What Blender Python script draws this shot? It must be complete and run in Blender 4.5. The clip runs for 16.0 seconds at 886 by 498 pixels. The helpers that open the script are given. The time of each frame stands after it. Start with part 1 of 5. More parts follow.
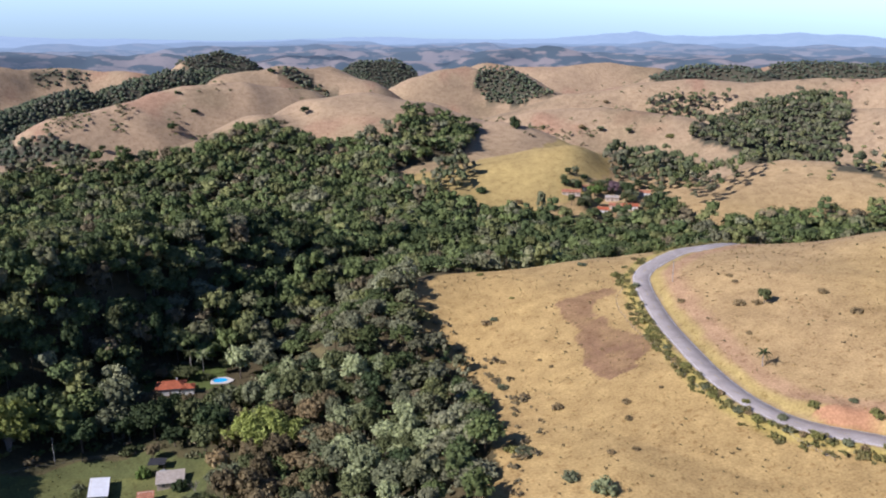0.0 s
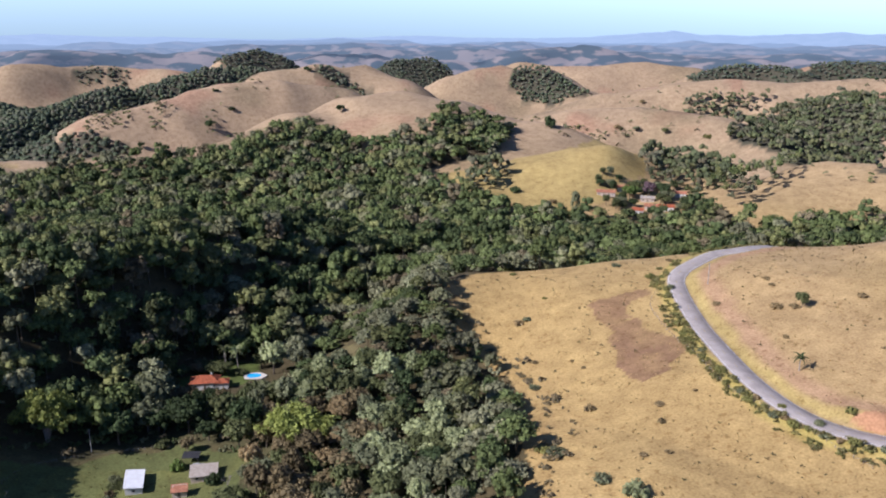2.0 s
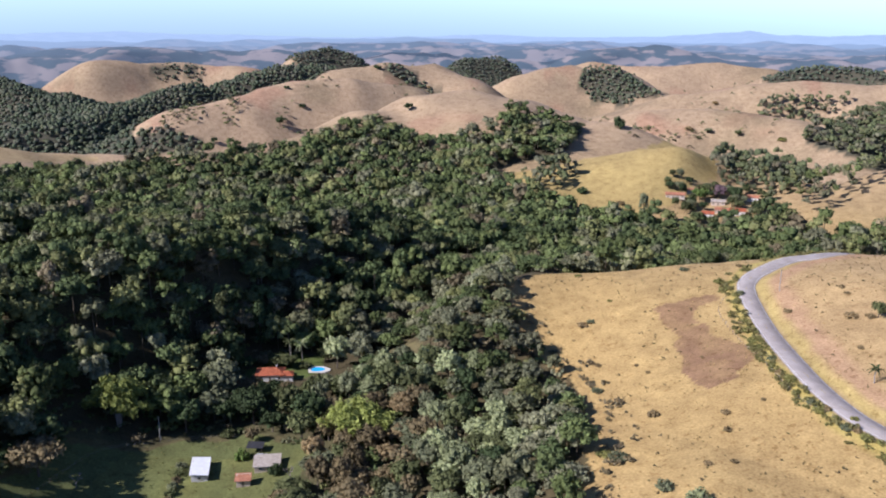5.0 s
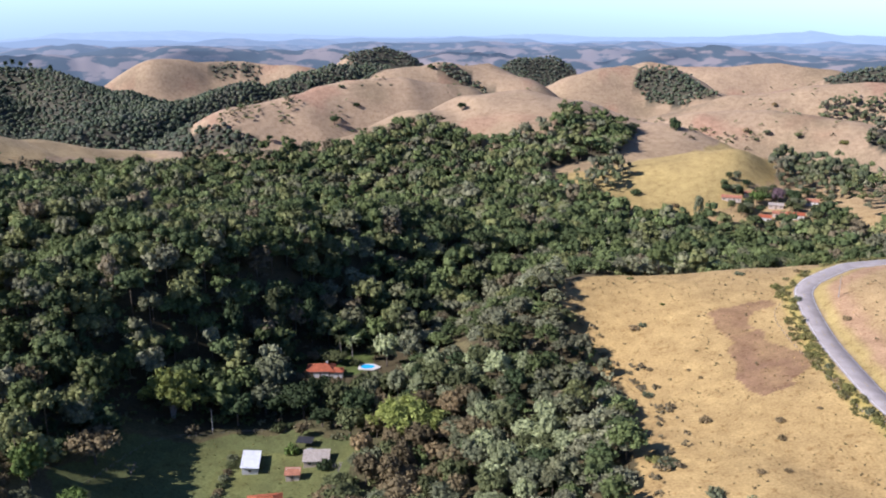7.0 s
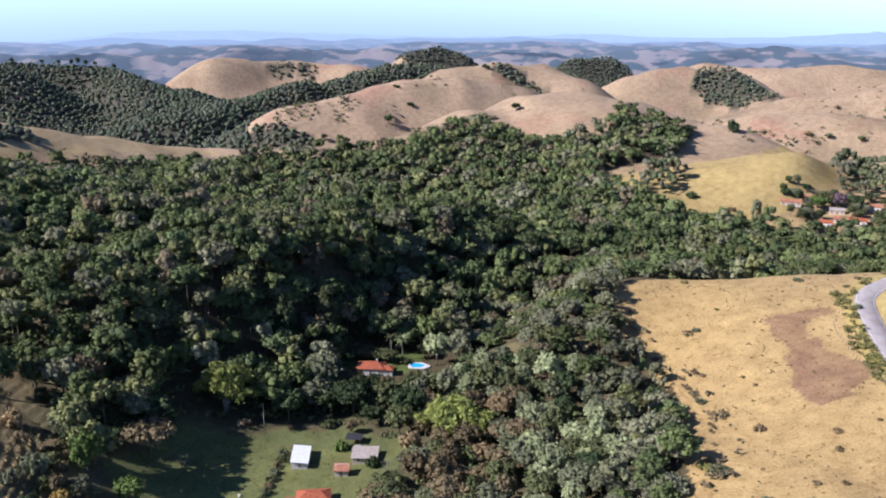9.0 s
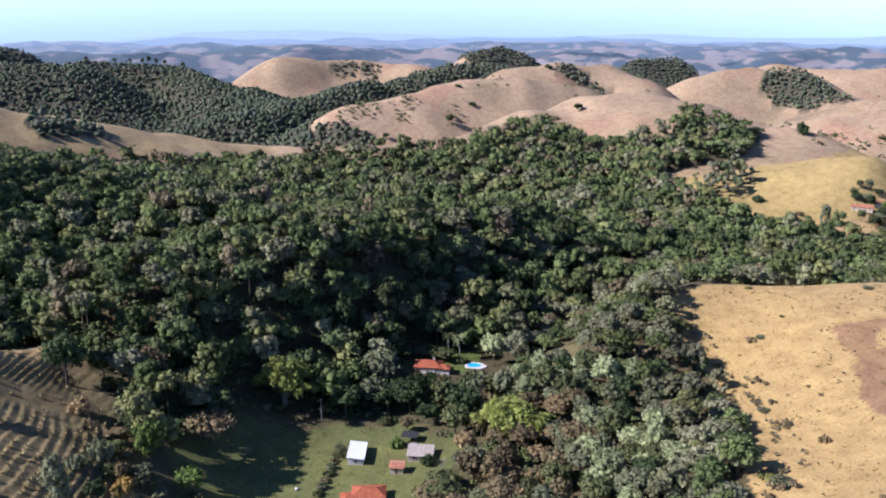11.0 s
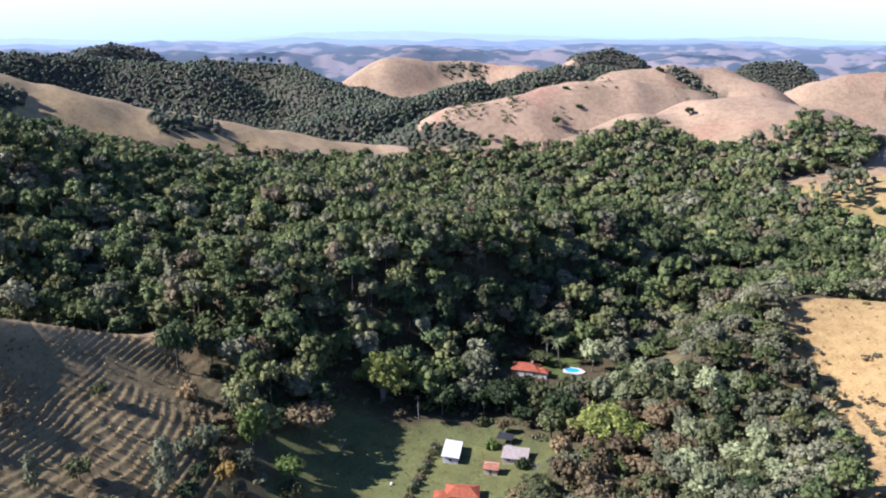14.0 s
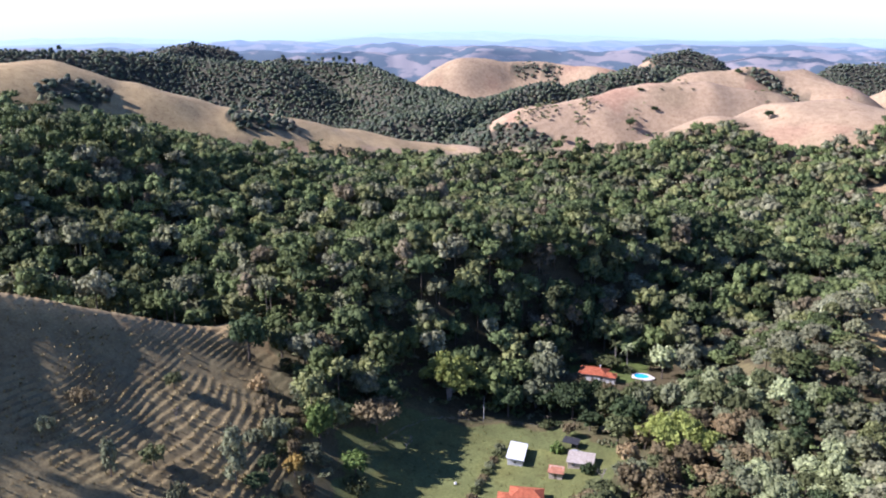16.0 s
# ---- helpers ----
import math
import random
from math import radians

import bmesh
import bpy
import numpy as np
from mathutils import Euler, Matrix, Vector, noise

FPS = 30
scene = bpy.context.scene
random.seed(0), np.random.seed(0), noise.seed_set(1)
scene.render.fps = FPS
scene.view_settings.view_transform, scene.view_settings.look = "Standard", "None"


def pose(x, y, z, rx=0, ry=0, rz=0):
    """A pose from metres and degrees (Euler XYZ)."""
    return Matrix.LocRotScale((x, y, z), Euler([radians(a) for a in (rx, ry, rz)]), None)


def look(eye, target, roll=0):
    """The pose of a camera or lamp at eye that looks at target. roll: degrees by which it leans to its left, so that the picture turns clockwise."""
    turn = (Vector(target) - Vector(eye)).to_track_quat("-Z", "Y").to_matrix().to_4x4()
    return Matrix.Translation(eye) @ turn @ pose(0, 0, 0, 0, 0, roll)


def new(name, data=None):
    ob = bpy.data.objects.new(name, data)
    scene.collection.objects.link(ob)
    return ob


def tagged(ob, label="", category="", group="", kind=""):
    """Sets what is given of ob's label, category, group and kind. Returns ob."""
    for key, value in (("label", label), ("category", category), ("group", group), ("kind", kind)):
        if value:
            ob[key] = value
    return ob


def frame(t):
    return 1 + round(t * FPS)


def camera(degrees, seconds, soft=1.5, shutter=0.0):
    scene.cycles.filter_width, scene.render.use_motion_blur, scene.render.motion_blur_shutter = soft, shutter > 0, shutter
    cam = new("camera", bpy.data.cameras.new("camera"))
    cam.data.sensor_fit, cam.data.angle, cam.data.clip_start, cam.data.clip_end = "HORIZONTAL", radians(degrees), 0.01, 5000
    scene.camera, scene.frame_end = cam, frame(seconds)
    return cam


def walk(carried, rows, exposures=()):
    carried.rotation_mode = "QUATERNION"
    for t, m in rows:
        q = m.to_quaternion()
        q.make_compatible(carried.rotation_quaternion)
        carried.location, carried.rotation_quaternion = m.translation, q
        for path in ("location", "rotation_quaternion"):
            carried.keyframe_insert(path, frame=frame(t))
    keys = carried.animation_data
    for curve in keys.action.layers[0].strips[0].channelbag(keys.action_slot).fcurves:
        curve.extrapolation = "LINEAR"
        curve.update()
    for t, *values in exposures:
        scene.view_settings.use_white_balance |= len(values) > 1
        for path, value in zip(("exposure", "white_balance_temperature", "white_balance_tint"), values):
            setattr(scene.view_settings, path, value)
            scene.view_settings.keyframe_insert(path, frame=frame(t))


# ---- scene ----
cam = camera(54.0, 16.0, soft=2.0)
EYE = 162.0
ROWS = [
    (0.0, 0.00, -16.10, 0.00),
    (0.5, 0.56, -16.11, 0.02),
    (1.0, 1.13, -16.11, -0.02),
    (1.5, 1.71, -16.14, -0.01),
    (2.0, 2.29, -16.17, -0.04),
    (2.5, 2.88, -16.18, -0.05),
    (3.0, 3.52, -16.20, -0.06),
    (3.5, 4.24, -16.19, -0.06),
    (4.0, 5.04, -16.21, -0.09),
    (6.5, 9.36, -16.26, -0.07),
    (7.0, 10.22, -16.27, -0.05),
    (7.5, 11.11, -16.27, -0.04),
    (8.0, 11.98, -16.26, -0.04),
    (8.5, 12.87, -16.26, -0.03),
    (9.0, 13.75, -16.27, -0.03),
    (11.5, 18.90, -16.26, 0.06),
    (12.0, 20.07, -16.23, 0.05),
    (12.5, 21.24, -16.23, 0.10),
    (13.0, 22.40, -16.24, 0.09),
    (13.5, 23.56, -16.20, 0.11),
    (14.0, 24.72, -16.20, 0.10),
    (14.5, 25.90, -16.19, 0.11),
    (15.0, 27.11, -16.20, 0.13),
    (15.5, 28.34, -16.16, 0.20),
    (16.0, 29.46, -16.17, 0.13),
]
walk(cam, [(t, pose(0, 0, EYE, 90 + pitch, roll, yaw)) for t, yaw, pitch, roll in ROWS], exposures=[(0.0, 0.41, 6020, 21), (8.0, 0.68, 5880, 22), (12.5, 0.88, 5800, 25), (16.0, 1.2, 5760, 27)])

# ---- daylight ----
SUN_AZ, SUN_EL = 117.0, 36.0  # degrees to the left of the way north, and above the horizon
world = bpy.data.worlds.new("sky")
scene.world = world
world.use_nodes = True
nt = world.node_tree
sky = nt.nodes.new("ShaderNodeTexSky")
sky.sky_type, sky.sun_disc = "NISHITA", False
sky.sun_elevation, sky.sun_rotation = radians(SUN_EL), radians(-SUN_AZ)
sky.altitude, sky.air_density, sky.dust_density, sky.ozone_density = 2200, 0.6, 0.05, 6.0
nt.nodes["Background"].inputs["Strength"].default_value = 0.11
nt.links.new(sky.outputs[0], nt.nodes["Background"].inputs["Color"])
sun = new("sun", bpy.data.lights.new("sun", "SUN"))
sun.data.energy, sun.data.angle, sun.data.color = 4.9, radians(0.6), (1.0, 0.97, 0.92)
sun.matrix_world = look((-900 * math.sin(radians(SUN_AZ)), 900 * math.cos(radians(SUN_AZ)), 900 * math.tan(radians(SUN_EL))), (0, 0, 0))

RIDGES = [
    ("road hill", 120, 75, [(85, 396, 40.0), (134, 393, 47.0), (198, 376, 48.5), (258, 344, 69.2)]),
    ("field nose", 110, 60, [(-23, 401, 40.1), (-11, 402, 32.6), (32, 403, 29.2), (59, 401, 23.6), (87, 395, 32.1)]),
    ("field south", 95, 110, [(75, 230, 30.0), (110, 270, 40.0), (150, 330, 52.0)]),
    ("road hill east", 120, 120, [(190, 200, 50.0), (210, 270, 64.0), (230, 340, 68.0)]),
    ("green hill", 95, 70, [(8, 730, 20.0), (86, 745, 37.5), (141, 726, 51.7)]),
    ("hill right of village", 100, 80, [(216, 645, 19.3), (285, 683, 37.9), (359, 670, 41.9)]),
    ("lone tree hill", 86, 86, [(62, 998, 0.5), (120, 1053, 29.2), (196, 1062, 33.9), (273, 1014, 31.1), (312, 929, 19.9)]),
    ("lone tree back", 94, 108, [(118, 1254, -0.2), (187, 1286, 25.3), (288, 1298, 44.3), (424, 1282, 47.7), (548, 1267, 52.9), (707, 1208, 64.5)]),
    ("wood slope right", 122, 101, [(357, 1093, 20.2), (439, 1041, 42.1), (483, 966, 44.3), (533, 905, 55.5)]),
    ("middle hill", 170, 110, [(-182, 841, 21.1), (-129, 891, 61.3), (-79, 917, 69.1), (-26, 920, 57.7), (38, 899, 35.1)]),
    ("middle hill tail", 130, 90, [(-182, 841, 49.3), (-233, 786, 33.0), (-273, 752, 28.7)]),
    ("pink hill", 86, 86, [(-446, 1038, 28.0), (-387, 1083, 40.6), (-333, 1143, 52.7), (-268, 1180, 58.7), (-198, 1214, 37.8)]),
    ("saddle hill", 86, 86, [(-330, 1381, 47.8), (-267, 1425, 55.0), (-191, 1468, 54.4), (-133, 1444, 35.9)]),
    ("dark ridge", 94, 108, [(-693, 1217, 14.6), (-599, 1321, -25.7), (-526, 1405, 22.1), (-457, 1481, 39.9), (-399, 1549, 39.8)]),
    ("tan strip", 72, 108, [(-877, 1629, 41.8), (-797, 1725, 31.7), (-703, 1765, 26.5), (-607, 1747, 21.6)]),
    ("dark dome", 79, 79, [(-570, 2021, 33.8), (-521, 2086, 45.0), (-484, 2095, 30.7)]),
    ("wooded cone hill", 79, 94, [(-46, 1649, 21.3), (50, 1699, 35.9), (126, 1695, 31.5), (185, 1640, -3.3)]),
    ("far tan right", 86, 108, [(102, 2098, 13.1), (229, 2037, 12.0), (389, 2064, 18.8), (477, 2045, 11.7)]),
    ("wooded dome right", 79, 94, [(431, 1748, 9.9), (516, 1777, 28.8), (588, 1754, 34.6), (612, 1693, 24.9)]),
    ("wooded ridge right", 94, 108, [(695, 1928, 14.0), (798, 1942, 28.3), (930, 1883, 27.6), (1058, 1814, 30.7)]),
    ("small dome", 72, 72, [(-201, 2191, 6.7), (-134, 2246, 10.9)]),
    ("wood foot", 52, 85, [(-222, 290, 42.0), (-198, 350, 46.0), (-155, 420, 42.0), (-110, 470, 28.0)]),
    ("shade hill", 98, 60, [(-300, 40, 120.0), (-272, 110, 93.0), (-255, 161, 69.5), (-245, 195, 53.5), (-229, 237, 33.5)]),
    ("shade hill foot", 50, 34, [(-229, 237, 35.0), (-212, 247, 21.0), (-198, 252, 8.0)]),
    ("left wood", 215, 120, [(-482, 244, 101.3), (-466, 310, 89.1), (-462, 367, 77.5), (-446, 431, 61.8), (-405, 521, 36.9), (-364, 621, -3.0)]),
    ("left wood tail", 150, 110, [(-364, 621, 17.8), (-277, 708, 11.4), (-206, 773, 17.4)]),
    ("tan ridge", 140, 110, [(-677, 346, 108.2), (-663, 448, 109.2), (-657, 490, 109.9), (-626, 545, 90.2), (-584, 618, 62.2), (-511, 716, 37.4), (-434, 788, 7.2)]),
    ("dark far ridge", 122, 130, [(-1273, 695, 91.4), (-1200, 814, 86.0), (-1171, 937, 75.9), (-1112, 1080, 63.4), (-972, 1143, 51.7)]),
    ("dark far spur", 79, 79, [(-1053, 1270, 49.7), (-910, 1316, 42.4), (-722, 1199, 13.0), (-605, 1151, 1.1)]),
    ("dark near spur", 65, 79, [(-656, 945, -10.5), (-613, 1032, 7.4), (-590, 1158, 6.7), (-567, 1335, 24.4)]),
    ("left dome", 86, 86, [(-1531, 1437, 50.0), (-1523, 1517, 58.5), (-1478, 1561, 45.6)]),
]

VALLEYS = [
    ("creek", 48, [(-95, 150, 2), (-118, 235, 3), (-112, 300, 3), (-88, 375, 4), (-40, 480, 5), (60, 515, 5), (160, 545, 6), (270, 560, 8)]),
    ("village vale", 50, [(120, 560, 6), (135, 640, 9), (170, 720, 14)]),
]


def smooth(a, lo, hi):
    t = np.clip((a - lo) / (hi - lo), 0, 1)
    return t * t * (3 - 2 * t)


def lattice(ix, iy, seed):
    n = (ix * 374761393 + iy * 668265263 + seed * 974634777) & 0x7FFFFFFF
    n = ((n ^ (n >> 13)) * 1274126177) & 0x7FFFFFFF
    return ((n ^ (n >> 16)) & 0xFFFF) / 65535.0


def value_noise(x, y, size, seed=0):
    """Smooth noise in -1..1 with cells of that many metres."""
    x, y = np.asarray(x, float) / size + 1000, np.asarray(y, float) / size + 1000
    ix, iy = np.floor(x).astype(np.int64), np.floor(y).astype(np.int64)
    fx, fy = x - ix, y - iy
    fx, fy = fx * fx * (3 - 2 * fx), fy * fy * (3 - 2 * fy)
    a, b = lattice(ix, iy, seed), lattice(ix + 1, iy, seed)
    c, d = lattice(ix, iy + 1, seed), lattice(ix + 1, iy + 1, seed)
    return 2 * ((a * (1 - fx) + b * fx) * (1 - fy) + (c * (1 - fx) + d * fx) * fy) - 1


def floor_level(x, y):
    r = np.hypot(x, y)
    return -78 * np.clip((r - 900) / 3900, 0, 1) - 26 * smooth(r, 640, 1050)


def land(x, y):
    """The height of the bare ground."""
    x, y = np.asarray(x, float), np.asarray(y, float)
    r = np.hypot(x, y)
    base = floor_level(x, y)
    total = np.full(x.shape, 1e-6)
    for name, front, back, pts in RIDGES:
        wsum, crest, cr, best, sharp = 0, 0, 0, 0, name.startswith("shade hill")
        for (ax, ay, az), (bx, by, bz) in zip(pts, pts[1:]):
            ux, uy = bx - ax, by - ay
            s = np.clip(((x - ax) * ux + (y - ay) * uy) / (ux * ux + uy * uy), 0, 1)
            px, py = ax + s * ux, ay + s * uy
            d2 = (x - px) ** 2 + (y - py) ** 2
            w = (d2 + 4.0) ** -5 if sharp else (d2 + 300.0) ** -3
            wsum, crest, cr, best = wsum + w, crest + w * (az + s * (bz - az)), cr + w * np.hypot(px, py), best + w * d2
        crest, cr, best = crest / wsum, cr / wsum, best / wsum
        side = smooth(r - cr, -50, 50)
        width = front + (back - front) * side
        fall = (np.sqrt(best + 9) - 3) / width if sharp else best / width ** 2
        rise = np.maximum(crest - base, 1) * np.exp(-fall)
        total += rise ** 6
    far = smooth(r, 1900, 2600)
    roll = np.maximum(value_noise(x, y, 420, 3) + 0.5 * value_noise(x, y, 190, 4) + 0.15, 0) * (6 + r * 0.001)
    total += (far * roll) ** 6
    z = base + total ** (1 / 6)
    for name, width, pts in VALLEYS:
        wsum, level, best = 0, 0, 0
        for (ax, ay, az), (bx, by, bz) in zip(pts, pts[1:]):
            ux, uy = bx - ax, by - ay
            s = np.clip(((x - ax) * ux + (y - ay) * uy) / (ux * ux + uy * uy), 0, 1)
            d2 = (x - ax - s * ux) ** 2 + (y - ay - s * uy) ** 2
            w = (d2 + 100.0) ** -3
            wsum, level, best = wsum + w, level + w * (az + s * (bz - az)), best + w * d2
        level, best = level / wsum, best / wsum
        z = z + (np.minimum(level, z) - z) * np.exp(-(best / width ** 2) ** 1.5)
    fold = 1 + 1.3 * smooth(r, 550, 800)
    z = z + fold * (value_noise(x, y, 90, 5) * 2.2 + value_noise(x, y, 37, 6) * 0.9) + value_noise(x, y, 14, 7) * 0.25
    return z

# land cover, in plan
COVER = {
    # scrub patch whose dark trees and floor also stand in for ridge shade
    "ridge flank shade wood": [(-612, 438), (-622, 477), (-606, 508), (-588, 485), (-598, 436)],
    "ridge fold wood": [(-552, 583), (-570, 622), (-535, 640), (-506, 627), (-526, 568)],
    "yellow ridge": [(-760, 300), (-740, 560), (-560, 760), (-430, 800), (-470, 640), (-560, 480), (-600, 300)],
    "hill foot wood": [(-500, 968), (-472, 985), (-425, 980), (-397, 976), (-405, 955), (-452, 946), (-485, 950)],
    "pink fold scrub": [(-337, 1061), (-326, 1073), (-318, 1050), (-327, 1038)],
    "pink flank scrub": [(-400, 1067), (-376, 1072), (-374, 1052), (-378, 1031), (-374, 1018), (-387, 1013), (-391, 1022)],
    "strip end wood": [(-737, 1713), (-723, 1740), (-689, 1730), (-684, 1700), (-713, 1696)],
    "strip wood": [(-787, 1695), (-770, 1730), (-738, 1715), (-741, 1685), (-770, 1675)],
    "main wood": [(-17, 392), (-11, 362), (-6, 338), (9, 321), (18, 279), (11, 226), (5, 195), (-60, 198), (-84, 232), (-80, 262), (-94, 286), (-121, 285), (-134, 279), (-155, 263), (-171, 241), (-169, 211), (-197, 227), (-227, 237), (-235, 215), (-290, 150), (-420, 120), (-606, 404), (-577, 460), (-533, 515), (-469, 604), (-412, 703), (-296, 702), (-221, 743), (-199, 794), (-162, 821), (-109, 798), (-99, 774), (-85, 797), (-44, 811), (-35, 861), (37, 873), (16, 784), (-46, 743), (-38, 689), (-2, 656), (32, 627), (64, 616), (92, 607), (114, 618), (140, 604), (170, 628), (169, 583), (203, 586), (254, 596), (315, 602), (330, 560), (300, 500), (170, 475), (90, 455), (20, 430)],
    "village trees": [(152, 770), (180, 810), (215, 800), (234, 760), (200, 680), (162, 665), (142, 690), (134, 720)],
    "gum row": [(176, 653), (208, 690), (270, 720), (245, 674), (196, 620), (177, 616)],
    "right wood": [(265, 945), (330, 1050), (400, 1120), (500, 1080), (448, 959), (392, 861), (340, 800), (316, 860), (287, 906)],
    "right wood tail": [(310, 678), (337, 651), (329, 634), (299, 662)],
    "right copse": [(286, 1245), (346, 1247), (408, 1227), (367, 1216), (245, 1033)],
    "green knoll trees": [(-18, 688), (8, 733), (25, 709), (18, 668), (-6, 665)],
    "dark ridge wood": [(-760, 1120), (-640, 1400), (-457, 1580), (-370, 1590), (-330, 1420), (-400, 1300), (-450, 1180), (-480, 1040), (-530, 985), (-640, 1000)],
    "dark valley wood": [(-1500, 800), (-1500, 1400), (-1050, 1600), (-760, 1480), (-640, 1400), (-560, 1200), (-500, 1010), (-450, 900), (-480, 830), (-600, 760), (-700, 640), (-850, 560), (-1300, 480)],
    "cone wood": [(70, 1695), (126, 1700), (170, 1665), (205, 1610), (150, 1580), (95, 1600), (60, 1640)],
    "saddle wood": [(-262, 1425), (-240, 1428), (-205, 1415), (-165, 1400), (-150, 1370), (-190, 1385), (-235, 1392), (-264, 1400)],
    "pink hill scrub": [(-463, 1002), (-440, 1040), (-420, 1045), (-410, 1007), (-431, 987), (-453, 985)],
    "hill shoulder scrub": [(83, 870), (117, 1024), (135, 1008), (175, 1010), (180, 1000), (140, 993)],
    "farm lawn": [(-149, 196), (-166, 217), (-168, 240), (-153, 260), (-132, 277), (-107, 285), (-83, 280), (-76, 262), (-80, 230), (-70, 190), (-120, 180)],
    "pool lawn": [(-124, 334), (-119, 356), (-105, 361), (-93, 362), (-91, 342), (-110, 329)],
    "creek meadow": [(-71, 343), (-74, 369), (-59, 374), (-46, 334), (-61, 334)],
    "valley meadow": [(26, 582), (42, 589), (47, 573), (33, 567)],
    "green hill": [(-47, 721), (-2, 733), (33, 752), (97, 845), (177, 978), (145, 731), (114, 672), (69, 624), (37, 638), (-2, 665)],
    "right bright": [(324, 678), (450, 876), (339, 657)],
    "burnt patch": [(51, 361), (60, 364), (72, 368), (73, 363), (66, 352), (65, 332), (76, 322), (81, 314), (78, 303), (70, 291), (59, 288), (56, 296), (52, 323), (50, 345)],
    "hill foot": [(-226, 262), (-190, 262), (-168, 256), (-166, 217), (-149, 196), (-146, 170), (-158, 160), (-170, 188), (-188, 214), (-206, 236)],
    "terraced hill": [(-360, 70), (-300, 130), (-272, 172), (-258, 208), (-241, 243), (-222, 247), (-206, 237), (-184, 221), (-166, 200), (-156, 165), (-172, 110), (-200, 50), (-300, 20)],
    "road": [(250, 480), (205, 448), (160, 420), (127, 404), (114, 400), (100, 387), (92, 378), (88, 366), (88, 340), (89, 308), (91, 278), (96, 258), (104, 244), (113, 236), (121, 231), (128, 226), (140, 214), (165, 204), (205, 198)],
    "dome wood": [(-417, 2075), (-437, 2140), (-490, 2180), (-554, 2180), (-607, 2140), (-627, 2075), (-607, 2010), (-554, 1970), (-490, 1970), (-437, 2010)],
    "right dome wood": [(665, 1745), (640, 1810), (575, 1850), (495, 1850), (430, 1810), (405, 1745), (430, 1680), (495, 1640), (575, 1640), (640, 1680)],
    "right ridge wood": [(1080, 1880), (1042, 1945), (942, 1985), (818, 1985), (718, 1945), (680, 1880), (718, 1815), (818, 1775), (942, 1775), (1042, 1815)],
    "small dome wood": [(-55, 2200), (-76, 2265), (-131, 2305), (-199, 2305), (-254, 2265), (-275, 2200), (-254, 2135), (-199, 2095), (-131, 2095), (-76, 2135)],
    "left dome wood": [(-1380, 1500), (-1405, 1588), (-1470, 1643), (-1550, 1643), (-1615, 1588), (-1640, 1500), (-1615, 1412), (-1550, 1357), (-1470, 1357), (-1405, 1412)],
    "saddle strip wood": [(-130, 1480), (-20, 1500), (-15, 1560), (-130, 1560)],
    "vale wood": [(-15, 1240), (40, 1250), (40, 1285), (-15, 1275)],
    "far strip wood": [(-420, 2060), (-180, 2110), (-180, 2190), (-420, 2150)],
}


def inside(name, x, y, grow=0.0):
    """Whether points lie in that stretch of land cover."""
    pts = np.array(COVER[name], float)
    if grow:
        mid = pts.mean(0)
        pts = mid + (pts - mid) * grow
    hit = np.zeros(np.shape(x), bool)
    for (ax, ay), (bx, by) in zip(pts, np.roll(pts, -1, 0)):
        cross = (ay > y) != (by > y)
        hit ^= cross & (x < (bx - ax) * (y - ay) / (by - ay + 1e-9) + ax)
    return hit


def spline(pts, step):
    """A smooth line through plan points, at even steps."""
    p = np.array(pts, float)
    p = np.vstack([2 * p[0] - p[1], p, 2 * p[-1] - p[-2]])
    out = []
    for a, b, c, d in zip(p, p[1:], p[2:], p[3:]):
        t = np.linspace(0, 1, 24, endpoint=False)[:, None]
        out.append(0.5 * (2 * b + (c - a) * t + (2 * a - 5 * b + 4 * c - d) * t ** 2 + (3 * b - a - 3 * c + d) * t ** 3))
    q = np.vstack(out)
    for _ in range(30):
        q[1:-1] = 0.5 * q[1:-1] + 0.25 * (q[2:] + q[:-2])
    s = np.concatenate([[0], np.cumsum(np.hypot(*np.diff(q, axis=0).T))])
    k = np.arange(0, s[-1], step)
    return np.stack([np.interp(k, s, q[:, 0]), np.interp(k, s, q[:, 1])], -1)


ROAD = spline(COVER["road"], 2.0)
ROAD_Z = land(ROAD[:, 0], ROAD[:, 1])
for _ in range(60):
    ROAD_Z[1:-1] = 0.5 * ROAD_Z[1:-1] + 0.25 * (ROAD_Z[2:] + ROAD_Z[:-2])
TERRACE = COVER["terraced hill"]
COVER["yard"] = [(-150, 200), (-150, 262), (-84, 278), (-88, 215)]


def road_distance(x, y):
    """Distance to the road's middle, its level there, and how far inside the bend a point lies."""
    shape = np.shape(x)
    x, y = np.ravel(x).astype(float), np.ravel(y).astype(float)
    d, lev, inner = np.full(x.shape, 1e3), np.zeros(x.shape), np.zeros(x.shape)
    close = np.flatnonzero((x > 40) & (x < 260) & (y > 160) & (y < 480))
    for part in np.array_split(close, max(1, len(close) // 4000)):
        if len(part):
            dd = np.hypot(x[part, None] - ROAD[None, :, 0], y[part, None] - ROAD[None, :, 1])
            i = dd.argmin(1)
            d[part], lev[part] = dd[np.arange(len(part)), i], ROAD_Z[i]
            inner[part] = np.hypot(ROAD[i, 0] - 190, ROAD[i, 1] - 310) - np.hypot(x[part] - 190, y[part] - 310)
    return d.reshape(shape), lev.reshape(shape), inner.reshape(shape)


